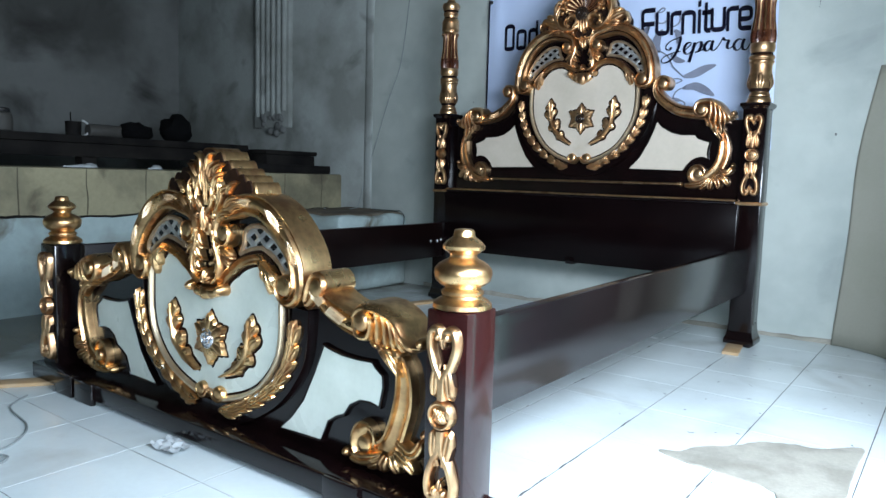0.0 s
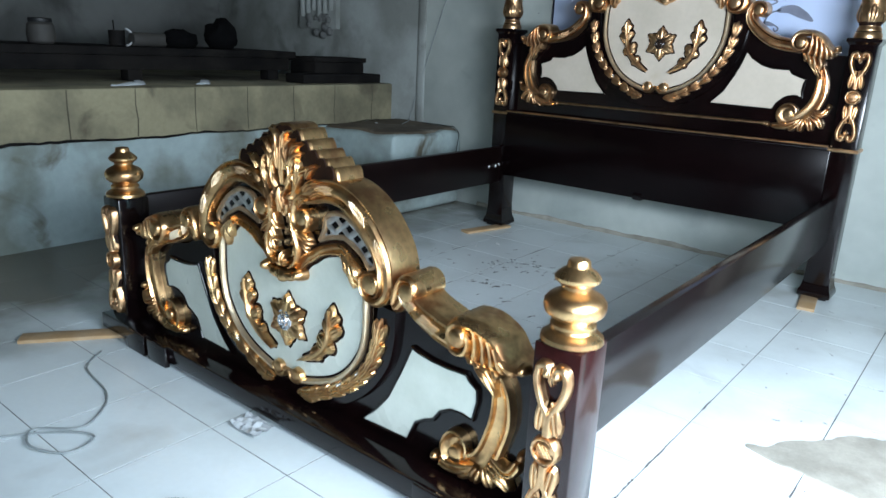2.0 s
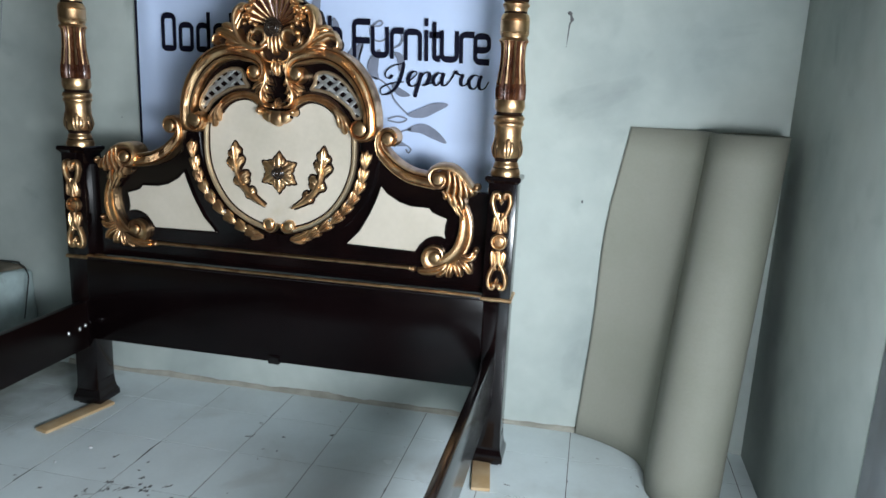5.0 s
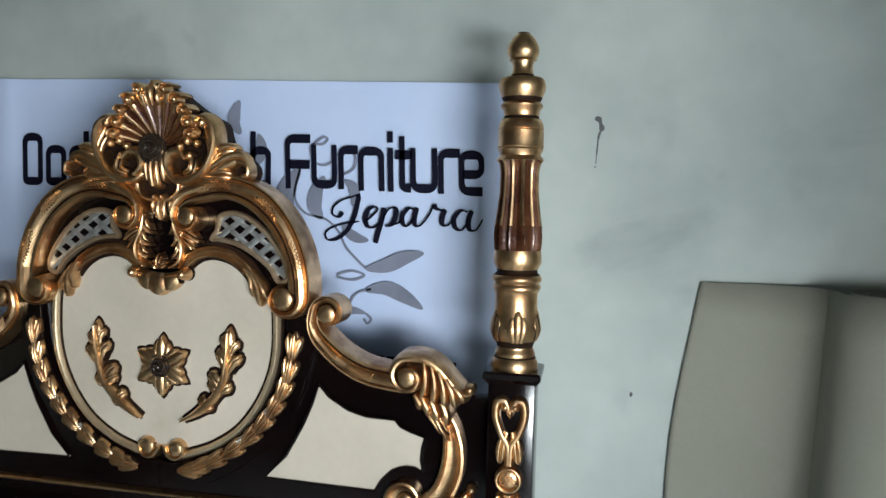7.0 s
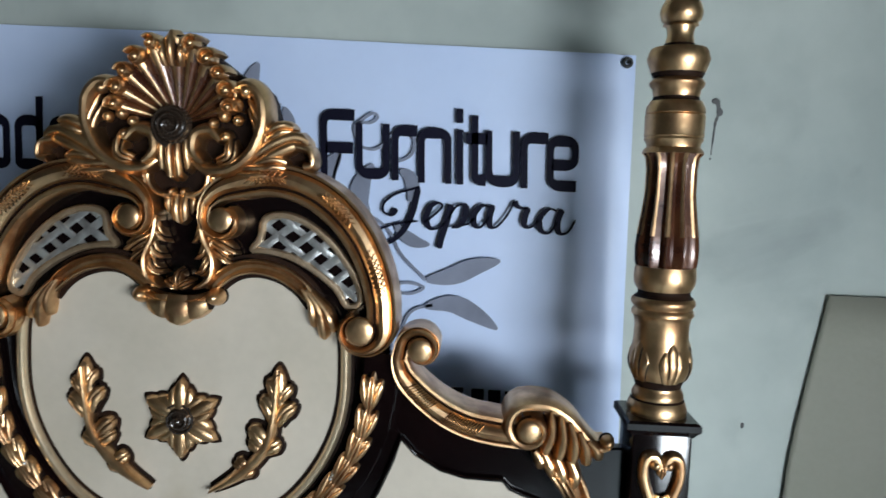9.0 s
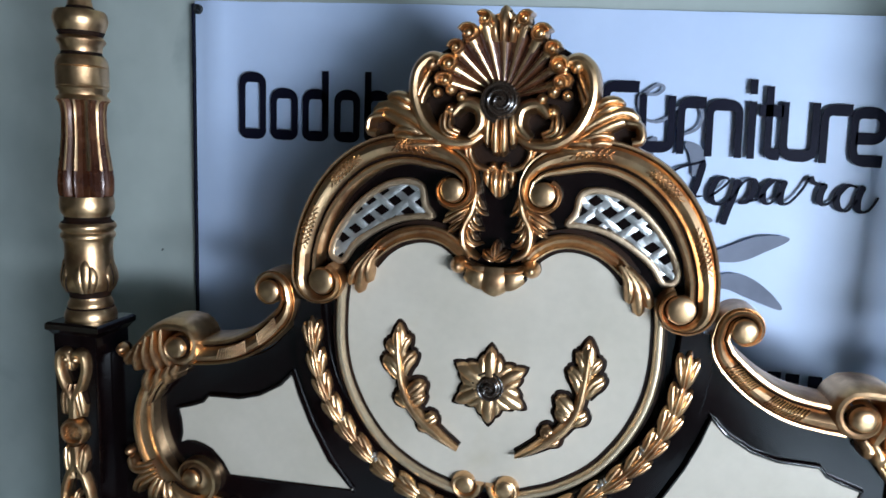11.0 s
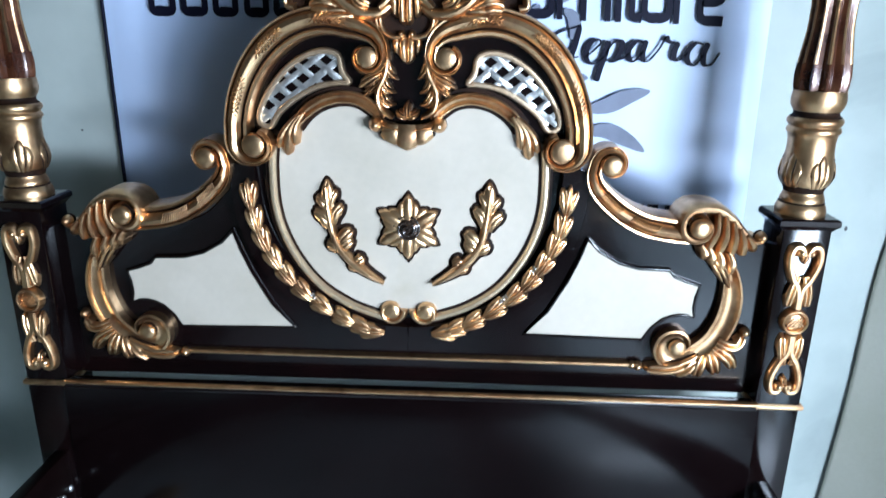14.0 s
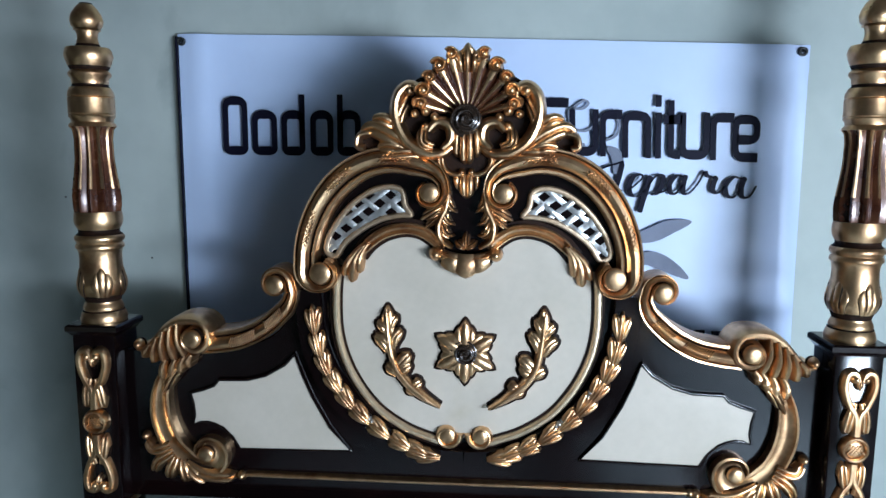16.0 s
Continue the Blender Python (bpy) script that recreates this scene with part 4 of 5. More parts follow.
        for pts, w0, w1 in (([(0.206, 0.232), (0.222, 0.205), (0.226, 0.168)], 0.006, 0.011), ([(0.212, 0.230), (0.234, 0.198), (0.243, 0.148)], 0.007, 0.013), ([(0.220, 0.226), (0.246, 0.196), (0.260, 0.162)], 0.006, 0.011)):
            q = R(curve(pts, 6))
            sweep(g, q, np.interp(np.linspace(0, 1, len(q)), (0, 0.7, 0.92, 1), (w0, w1, w1 * 0.8, w1 * 0.3)), np.interp(np.linspace(0, 1, len(q)), (0, 0.7, 1), (0.026, 0.030, 0.016)), ROUND, -0.004, 0.0)
        put("lower_moulding", g, gilt, "gilt moulding ending in a leaf")

        # bead round the field, ending in a small scroll
        p = R(curve([(0.274, 0.165), (0.278, 0.120), (0.277, 0.050), (0.264, -0.012), (0.234, -0.076), (0.188, -0.134), (0.128, -0.175), (0.072, -0.197), (0.048, -0.204)], 8))
        put("field_bead", sweep(Geo(), p, 0.0092, 0.017, ROUND, -0.004, 0.004), PALE_LEAF, "bright pale-gilt bead")
        # the bead's brown outline deepens the shade beside it
        tagged(put("painted_shade_outline", sweep(Geo(), p, 0.0140, 0.0015, [(-1, 1), (1, 1)], -0.008, -0.004), GLAZE_SHADE, "thin brown painted outline that deepens the edge shade"), kind="stuff")
        g = sweep(Geo(), R(spiral((0.036, -0.188), 0.027, 0.013, -190, 175)), np.linspace(0.009, 0.005, 26), 0.020, ROUND, -0.004, 0.004)
        lathe_disc(g, R([(0.036, -0.188)])[0], 0.019, -0.008, 0.016)
        put("foot_scroll", g, gilt)

        # raised dark border with a leaf garland
        gl = curve([(0.331, 0.130), (0.320, 0.026), (0.299, -0.042), (0.262, -0.101), (0.217, -0.150), (0.154, -0.196), (0.085, -0.228), (0.049, -0.232)], 9)
        p = R(gl)
        put("border", sweep(Geo(), R(curve([(0.340, 0.13), (0.331, 0.03), (0.308, -0.045), (0.270, -0.108), (0.222, -0.160), (0.157, -0.207), (0.085, -0.240), (0.0, -0.248)], 8)), 0.030, 0.010, [(-1, 0.3), (-0.9, 1), (0.9, 1), (1, 0.3)], 0.0, 0.022), DARK)
        n = len(p)
        p = p[::-1]
        for k in range(10):
            g = Geo()
            i = int(1 + k * (n - 10) / 9)
            d = p[min(i + 7, n - 1)] - p[i]
            d /= np.linalg.norm(d)
            q = np.array([-d[1], d[0]])
            for e, ln, w in ((0, 0.072, 0.0135), (s, 0.064, 0.0200), (-s, 0.060, 0.0180)):
                tip = p[i] + d * ln + q * e * 0.017
                fan(g, np.array([p[i], p[i] + d * ln * 0.55 + q * e * 0.009, tip]), 0.006, w, 0.016 if e else 0.021, -0.009, 2, end=0.5, tip=0.45, groove=0.25, recess_dark=False, scallop=0.14)
            put("garland_leaf", g, gilt, "gilt lobed leaf of the garland")
        g = Geo()
        for i in (int(n * 0.42), int(n * 0.62)):
            d = p[i + 1] - p[i]
            d /= np.linalg.norm(d)
            for e in (-1, 0, 1):
                put("berry", dome(Geo(), p[i] + np.array([-d[1], d[0]]) * (0.010 * s + 0.002) + d * 0.009 * e, 0.0052, 0.012, -0.012, 9, 3), SILVER, "small silver berry")

        # side field
        if foot:
            w = [(0.406, 0.050), (0.430, 0.043), (0.465, 0.037), (0.510, 0.035), (0.556, 0.037), (0.562, 0.028), (0.585, 0.012), (0.587, -0.014), (0.577, -0.059), (0.550, -0.055), (0.520, -0.057),
                 (0.492, -0.072), (0.474, -0.098), (0.450, -0.108), (0.425, -0.124), (0.402, -0.176), (0.330, -0.178), (0.261, -0.179), (0.300, -0.140), (0.339, -0.092), (0.376, -0.018)]
            poly = np.array(w) * F
        else:
            w = [(0.374, -0.017), (0.399, -0.044), (0.442, -0.069), (0.483, -0.080), (0.548, -0.082), (0.560, -0.096), (0.585, -0.106), (0.614, -0.115), (0.609, -0.140), (0.607, -0.165), (0.611, -0.188), (0.594, -0.183), (0.578, -0.182),
                 (0.560, -0.186), (0.543, -0.194), (0.521, -0.216), (0.504, -0.243), (0.380, -0.241), (0.251, -0.238), (0.298, -0.184), (0.337, -0.113), (0.359, -0.061)]
            poly = R(w)
        put("side_panel", plate(Geo(), poly, -0.004, 0.0, 0.001), MINT_CREAM_LIT if foot else CREAM, "cream-painted side field")
        put("side_rim", sweep(Geo(), np.concatenate([poly, poly[:2]]), 0.0045, 0.008, ROUND, 0.0, 0.004), DARK)

        # arm from the arch to the post
        c3, c4, c5 = (0.404, 0.143), (0.585, 0.023), (0.578, -0.252)
        p = R(np.concatenate([spiral(c3, 0.014, 0.030, -200, 170, 28), curve([(0.370, 0.125), (0.380, 0.098), (0.408, 0.068), (0.443, 0.042), (0.484, 0.023), (0.530, 0.014), (0.572, 0.010)], 7)]))
        n = len(p)
        w = np.interp(np.arange(n), (0, 15, 27, 38, n - 12, n - 1), (0.005, 0.009, 0.014, 0.021, 0.026, 0.027))
        g = sweep(Geo(), p, w, 0.032, RIDGED if s < 0 else [(-a, b) for a, b in RIDGED[::-1]], 0.0, depth)
        lathe_disc(g, R([c3])[0], 0.0215, -0.018, 0.018)
        put("arm_moulding", g, gilt, "gilt curved arm ending in a scroll")
        g = Geo()
        q = R(curve([(0.378, 0.098), (0.408, 0.066), (0.443, 0.040), (0.484, 0.021), (0.530, 0.012)], 10))
        t = np.gradient(q, axis=0)
        t /= np.linalg.norm(t, axis=1, keepdims=True)
        for lo, hi in ((4, 15), (21, 34)):
            for k in range(lo, hi):
                nn = np.array([-t[k][1], t[k][0]])
                a, b = q[k] - nn * 0.0105, q[min(k + 2, len(q) - 1)] + nn * 0.0105
                sweep(g, [a, (a + b) / 2, b], 0.0012, 0.0018, [(-1, 0.2), (0, 1), (1, 0.2)], -0.0315, -0.026)
        # the foot's strokes are pale to stand in for highlights
        tagged(put("incised_lattice", g, PALE_LEAF if foot else gilt, "raised strokes"), kind="stuff")
        p = R(np.concatenate([spiral(c4, 0.014, 0.038, 480, 112, 28), curve([(0.588, 0.061), (0.618, 0.058), (0.649, 0.040), (0.674, 0.014), (0.698, -0.007), (0.716, -0.006)], 6)]))
        g = sweep(Geo(), p, ease(len(p), 0.013, 0.5, 0.4), np.linspace(0.046, 0.028, len(p)), ROUND, 0.0, depth)
        lathe_disc(g, R([c4])[0], 0.0215, -0.026, 0.022)
        dome(g, R([(0.713, 0.003)])[0], 0.013, 0.028, -0.006)
        for a, b in (((0.618, 0.055), (0.612, -0.022)), ((0.634, 0.049), (0.636, -0.030)), ((0.650, 0.038), (0.659, -0.035)), ((0.665, 0.023), (0.682, -0.036)), ((0.680, 0.008), (0.702, -0.026))):
            p = R(curve([a, (a[0] + 0.006 + (b[0] - a[0]) * 0.4, (a[1] + b[1]) / 2), b], 6))
            sweep(g, p, np.interp(np.linspace(0, 1, len(p)), (0, 0.7, 1), (0.006, 0.0120, 0.009)), np.interp(np.linspace(0, 1, len(p)), (0, 0.6, 1), (0.040, 0.036, 0.024)), ROUND, 0.0, 0.022)
        for a, b in (((0.596, -0.017), (0.606, -0.048)), ((0.612, -0.022), (0.626, -0.060)), ((0.632, -0.028), (0.646, -0.073)), ((0.654, -0.030), (0.664, -0.078))):
            p = R(curve([a, (a[0] + 0.010, (a[1] + b[1]) / 2), b], 6))
            sweep(g, p, np.interp(np.linspace(0, 1, len(p)), (0, 0.6, 1), (0.008, 0.0120, 0.007)), np.interp(np.linspace(0, 1, len(p)), (0, 0.6, 1), (0.024, 0.028, 0.018)), ROUND, 0.0, 0.022)
        put("feather_leaf", g, gilt, "gilt shell-like feathered leaf with a curled tip")
        p = R(np.concatenate([curve([(0.648, -0.040), (0.670, -0.085), (0.679, -0.135), (0.674, -0.185), (0.652, -0.235), (0.612, -0.274)], 7), spiral(c5, 0.036, 0.011, -45, -400, 28)]))
        n = len(p)
        g = sweep(Geo(), p, ease(n, 0.026, 0.35, 0.35), 0.022, COVE, 0.0, 0.022)
        lathe_disc(g, R([c5])[0], 0.0195, -0.010, 0.018)
        fan(g, R([(0.618, -0.040), (0.642, -0.066), (0.672, -0.118)]), 0.012, 0.020, 0.030, -0.006, 3, end=0.5, tip=0.3)
        put("c_scroll", g, gilt, "gilt C-scroll")
        for pts, w in (([(0.625, -0.275), (0.58, -0.300), (0.535, -0.306), (0.500, -0.302)], 0.015), ([(0.622, -0.28), (0.600, -0.305), (0.575, -0.322)], 0.014), ([(0.635, -0.27), (0.628, -0.30), (0.625, -0.328)], 0.015),
                       ([(0.648, -0.262), (0.660, -0.29), (0.668, -0.322)], 0.015), ([(0.655, -0.25), (0.690, -0.275), (0.705, -0.310)], 0.014), ([(0.662, -0.235), (0.700, -0.245), (0.718, -0.215)], 0.013)):
            g = fan(Geo(), R(pts), 0.010, w * 1.65, 0.030, 0.0, 2, end=0.45, tip=0.15, groove=0.30, scallop=0.12)
            if w == 0.013 or len(pts) == 4:
                dome(g, R([pts[-1]])[0], 0.012, 0.024, 0.0)
            put("acanthus_leaf", g, gilt, "gilt acanthus leaf under the scroll")

        # leaf spray on the field
        stem = R(curve([(0.167, 0.085), (0.163, 0.030), (0.152, -0.028), (0.128, -0.066), (0.092, -0.098), (0.052, -0.122)], 8))
        fans = [([(0.164, 0.030), (0.167, 0.106)], 0.010, 0.015, 2, 0.5), ([(0.164, 0.040), (0.158, 0.062), (0.145, 0.080)], 0.008, 0.011, 2, 0.2), ([(0.166, 0.040), (0.178, 0.055), (0.191, 0.067)], 0.008, 0.011, 2, 0.2),
                ([(0.161, 0.004), (0.150, 0.032), (0.131, 0.048)], 0.009, 0.014, 2, 0.2), ([(0.162, 0.000), (0.178, 0.022), (0.200, 0.035)], 0.009, 0.014, 2, 0.2),
                ([(0.150, -0.040), (0.131, -0.018), (0.113, -0.004)], 0.010, 0.015, 2, 0.2), ([(0.146, -0.048), (0.124, -0.034), (0.112, -0.030)], 0.010, 0.013, 2, 0.2), ([(0.140, -0.046), (0.156, -0.040), (0.174, -0.032)], 0.010, 0.014, 2, 0.2),
                ([(0.116, -0.080), (0.102, -0.072), (0.091, -0.066)], 0.009, 0.013, 2, 0.2), ([(0.100, -0.088), (0.115, -0.086), (0.129, -0.080)], 0.008, 0.012, 2, 0.2)]
        # a wider brown underlay outlines the spray and paints its edge shade
        for nm, grow, hh, m, text in (("painted_shade_outline", 0.0068, 0.0014, GLAZE_SHADE, "thin brown painted outline that deepens the edge shade"), ("leaf_spray", 0.0, 0.018, gilt, "gilt oak-leaf spray")):
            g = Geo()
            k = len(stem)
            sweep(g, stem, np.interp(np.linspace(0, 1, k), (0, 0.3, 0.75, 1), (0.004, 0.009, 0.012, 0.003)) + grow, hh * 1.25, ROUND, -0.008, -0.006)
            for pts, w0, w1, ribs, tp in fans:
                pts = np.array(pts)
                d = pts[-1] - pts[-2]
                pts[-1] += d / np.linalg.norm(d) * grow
                fan(g, R(pts), w0 * 1.3 + grow, w1 * 1.25 + grow, hh, -0.008, ribs, end=0.22, tip=tp, flat=grow > 0, groove=0.12, recess_dark=False, scallop=0.13)
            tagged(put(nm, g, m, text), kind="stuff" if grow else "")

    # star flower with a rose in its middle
    # the flower's brown underlay works as outline and as painted edge shade
    for nm, grow, hh, m, text in (("painted_shade_outline", 0.0068, 0.0014, GLAZE_SHADE, "thin brown painted outline that deepens the edge shade"), ("star_flower", 0.0, 0.020, gilt, "gilt six-petalled flower")):
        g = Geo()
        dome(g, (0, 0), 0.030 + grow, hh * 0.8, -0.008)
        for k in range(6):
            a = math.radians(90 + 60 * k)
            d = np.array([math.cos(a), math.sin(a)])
            fan(g, [d * 0.004, d * (0.073 + grow)], 0.020, 0.039 + grow, hh, -0.008, 3, end=0.50, tip=0.45, groove=0.15, recess_dark=False, scallop=0.12, flat=grow > 0)
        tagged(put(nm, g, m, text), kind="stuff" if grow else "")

    def rose(c, r, y0, m, text):
        g = dome(Geo(), c, r * 0.95, 0.014, y0, 20, 4)
        sp = spiral(c, r * 0.12, r, 0, 980, 90)
        sweep(g, sp, r * 0.15, np.linspace(0.024, 0.008, 90), ROUND, y0, y0 + 0.004)
        put("rose", g, m, text)

    rose((0, 0), 0.0315, -0.016, CRYSTAL if foot else ROSE, "bright silvered rose" if foot else "dark bronze rose")

    # cartouche between the scrolls
    for s in (1, -1):
        F = np.array([s, 1.0])
        g = Geo()
        for pts, w, hh in (([(0.036, 0.345), (0.042, 0.31), (0.057, 0.275), (0.052, 0.243), (0.028, 0.226)], 0.0085, 0.034), ([(0.046, 0.430), (0.050, 0.405), (0.040, 0.386), (0.020, 0.378), (0.006, 0.384)], 0.007, 0.032),
                       ([(0.060, 0.430), (0.057, 0.405), (0.046, 0.372), (0.037, 0.350)], 0.007, 0.028)):
            p = P(curve(pts, 7)) * F
            sweep(g, p, ease(len(p), w, 0.3, 0.5), hh, ROUND, -0.002, 0.0)
        dome(g, P([(0.010 * s, 0.384)])[0], 0.009, 0.036, -0.002)
        put("strand", g, gilt, "gilt scrolled strand")
        g = Geo()
        for pts, w, rb in (([(0.044, 0.345), (0.036, 0.315), (0.018, 0.298)], 0.012, 3), ([(0.050, 0.315), (0.042, 0.285), (0.022, 0.272)], 0.012, 3), ([(0.052, 0.280), (0.042, 0.256), (0.022, 0.250)], 0.012, 3)):
            fan(g, P(pts) * F, 0.009, w * 1.3, 0.030, -0.002, rb, tip=0.2)
        put("strand_leaf", g, gilt, "gilt leaves curling inwards")
        g = fan(Geo(), P([(0.048, 0.312), (0.070, 0.300), (0.098, 0.282)]) * F, 0.008, 0.018, 0.028, -0.002, 3, tip=0.1)
        fan(g, P([(0.050, 0.296), (0.068, 0.282), (0.090, 0.264)]) * F, 0.006, 0.012, 0.026, -0.002, 3, tip=0.1)
        put("side_leaf", g, gilt, "small gilt leaf beside the cartouche")
    put("heart_leaf", fan(Geo(), P([(0, 0.380), (0, 0.325)]), 0.028, 0.038, 0.026, -0.002, 4, end=0.6, tip=0.5, groove=0.35), gilt, "gilt heart-shaped leaf")
    g = Geo()
    for an in (30, 90, 150):
        d = np.array([math.cos(math.radians(an)), math.sin(math.radians(an))])
        fan(g, P([np.array((0, 0.226)), np.array((0, 0.226)) + d * (0.034 if an == 90 else 0.028)]), 0.006, 0.013, 0.036, -0.004, 3, tip=0.1)
    put("bud", g, gilt, "small gilt bud")
    p = P(curve([(-0.066, 0.220), (-0.038, 0.207), (0.0, 0.202), (0.038, 0.207), (0.066, 0.220)], 6))
    put("cup_band", sweep(Geo(), p, 0.010, 0.034, RIDGED, -0.004, 0.0), gilt, "gilt banded cup")
    put("pendant_leaf", fan(Geo(), P([(0, 0.215), (0, 0.160)]), 0.050, 0.066, 0.028, -0.014, 3, end=0.42, tip=0.32, groove=0.14, recess_dark=False, scallop=0.1), gilt, "gilt scalloped pendant leaf")

    # crown
    if foot:
        steps = [(0.0, 0.490), (0.034, 0.478), (0.066, 0.456), (0.097, 0.436), (0.128, 0.420), (0.158, 0.404), (0.186, 0.386)]
        o = []
        for (x0, z0), (x1, z1) in zip(steps[:-1], steps[1:]):
            for f in np.linspace(0, 1, 8)[:-1]:
                o.append((x0 + (x1 - x0) * f ** 0.7, z0 + (z1 - z0) * f ** 2.4 + (0.0 if x0 == 0 else 0.006 * math.sin(math.pi * f))))
        o = np.array(o + [(0.186, 0.380), (0.15, 0.33), (0.0, 0.29)])
        o = o.tolist() + [[-x, z] for x, z in o[::-1] if x > 1e-6]
        put("crown_board", plate(Geo(), o, -0.010, depth, 0.004), gilt, "gilt stepped crown board", 25)
        # a dark plate paints in the shade between the plume's leaves
        q = np.array(o)
        put("crown_shade_ground", plate(Geo(), (q - q.mean(0)) * (0.93, 0.90) + q.mean(0), -0.0125, -0.008, 0.001), GLAZE_SHADE, "dark plate painted in as shade behind the plume")

        def sprig(pts, w, name="plume_leaf", ribs=3, hh=0.022):
            put(name, fan(Geo(), P(pts), 0.007, w * 1.1, hh, -0.010, ribs, end=0.35, tip=0.25, groove=0.35, scallop=0.12), gilt, "gilt fluted leaf of the plume")

        for s in (1, -1):
            sprig([(0.012 * s, 0.440), (0.020 * s, 0.490), (0.050 * s, 0.508)], 0.015)
            sprig([(0.032 * s, 0.425), (0.045 * s, 0.468), (0.080 * s, 0.482)], 0.015)
            sprig([(0.055 * s, 0.405), (0.072 * s, 0.440), (0.108 * s, 0.452)], 0.015)
            sprig([(0.082 * s, 0.398), (0.104 * s, 0.420), (0.140 * s, 0.426)], 0.013)
            sprig([(0.052 * s, 0.368), (0.076 * s, 0.386), (0.106 * s, 0.388)], 0.013)
            sprig([(0.060 * s, 0.425), (0.062 * s, 0.455), (0.048 * s, 0.470)], 0.009)
            sprig([(0.018 * s, 0.398), (0.040 * s, 0.430), (0.064 * s, 0.436)], 0.011)
            sprig([(0.104 * s, 0.392), (0.135 * s, 0.404), (0.168 * s, 0.400)], 0.012)
            sprig([(0.090 * s, 0.432), (0.108 * s, 0.454), (0.132 * s, 0.462)], 0.010)
            sprig([(0.036 * s, 0.470), (0.052 * s, 0.492), (0.078 * s, 0.500)], 0.010)
            g = Geo()
            p = P(curve([(0.004, 0.345), (0.010, 0.380), (0.030, 0.410), (0.032, 0.445), (0.014, 0.480), (0.016, 0.510), (0.034, 0.522)], 7)) * (s, 1)
            sweep(g, p, ease(len(p), 0.0065, 0.3, 0.4), 0.022, ROUND, -0.010, 0.0)
            p = P(curve([(0.052, 0.392), (0.070, 0.425), (0.064, 0.450), (0.048, 0.444)], 7)) * (s, 1)
            sweep(g, p, ease(len(p), 0.005, 0.3, 0.4), 0.020, ROUND, -0.010, 0.0)
            put("plume_stem", g, gilt, "gilt curling stem")
            put("boss", dome(Geo(), P([(0.034 * s, 0.382)])[0], 0.013, 0.022, -0.010), gilt, "small round gilt boss")
            put("boss", dome(Geo(), P([(0.094 * s, 0.440)])[0], 0.009, 0.018, -0.010), gilt, "small round gilt boss")
        sprig([(0, 0.405), (0, 0.46), (0, 0.520)], 0.011, hh=0.018)
        sprig([(0, 0.400), (0, 0.372), (0, 0.338)], 0.022, "pendant_shell", 5, 0.026)
    else:
        top = [(0.0, 0.640), (0.03, 0.628), (0.055, 0.612), (0.085, 0.590), (0.115, 0.572), (0.145, 0.555), (0.158, 0.515), (0.178, 0.490), (0.205, 0.477), (0.224, 0.445), (0.19, 0.40), (0.1, 0.39), (0.0, 0.38)]
        o = curve(top, 3)
        o = o.tolist() + [[-x, z] for x, z in o[::-1] if x > 1e-6]
        # the board's dark colour paints in the gaps' shade behind the crown carving
        put("crown_board", plate(Geo(), o, -0.004, depth, 0.004), GLAZE_SHADE, "crown board painted dark as shade behind the carving")
        # one broad fluted shell, stained between its gilt ribs, with a rim of curled tips
        c, ribs = np.array((0.0, 0.500)), 11
        n, m = 16, ribs * 8 + 1

        def reach(a):
            return np.interp(abs(a - 90), (0, 14, 30, 52, 80), (0.146, 0.134, 0.122, 0.112, 0.100))

        verts, faces, slots = [], [], []
        for i in range(n):
            u = i / (n - 1)
            for j in range(m):
                an = 8 + 164 * j / (m - 1)
                f = abs(math.sin(math.pi * ribs * j / (m - 1))) ** 0.7
                r = 0.020 + (reach(an) * (0.93 + 0.07 * f) - 0.020) * u
                lift = (0.006 + 0.036 * u ** 1.3) * (0.62 + 0.38 * f)
                if i == n - 1 or j in (0, m - 1):
                    lift = 0.004
                verts.append((c[0] + r * math.cos(math.radians(an)), -0.006 - lift, c[1] + r * math.sin(math.radians(an))))
        for i in range(n - 1):
            for j in range(m - 1):
                faces.append((i * m + j, i * m + j + 1, (i + 1) * m + j + 1, (i + 1) * m + j))
                # the stain widens towards the hub, painting in the hollow's shade
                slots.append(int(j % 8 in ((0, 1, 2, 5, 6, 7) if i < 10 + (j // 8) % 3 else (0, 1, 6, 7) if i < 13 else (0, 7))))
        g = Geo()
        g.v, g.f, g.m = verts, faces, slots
        put("shell", g, [gilt, GOLD_STAIN], "gilt fluted shell stained red-brown between its ribs, darkened as shade in its hollow")
        for k in range(ribs):
            an = 8 + 164 * (k + 0.5) / ribs
            if abs(an - 90) < 10:
                continue
            a = math.radians(an)
            d, side = np.array((math.cos(a), math.sin(a))), (1 if an < 90 else -1)
            tip = c + d * (reach(an) - 0.006)
            r = 0.0130 + 0.003 * (k % 2)
            g = sweep(Geo(), spiral(tip, r * 0.45, r, an * side + 300, an * side - 40, 20) if side > 0 else spiral(tip * (-1, 1), r * 0.45, r, 180 - an + 300, 180 - an - 40, 20) * (-1, 1), np.linspace(0.004, 0.0062, 20), 0.046, ROUND, -0.006, 0.0)
            dome(g, tip, r * 0.95, 0.047, -0.006, 12, 4)
            put("shell_lobe", g, gilt, "gilt curled tip of the shell")
        g = fan(Geo(), [(0, 0.588), (0, 0.650)], 0.020, 0.034, 0.046, -0.006, 3, end=0.5, tip=0.3, groove=0.3)
        for e in (1, -1):
            fan(g, [(0.010 * e, 0.606), (0.026 * e, 0.624), (0.040 * e, 0.632)], 0.010, 0.015, 0.042, -0.006, 2, end=0.4)
        put("shell_crest", g, gilt, "gilt pointed crest of the shell")
        for s in (1, -1):
            F = np.array([s, 1.0])
            g = Geo()
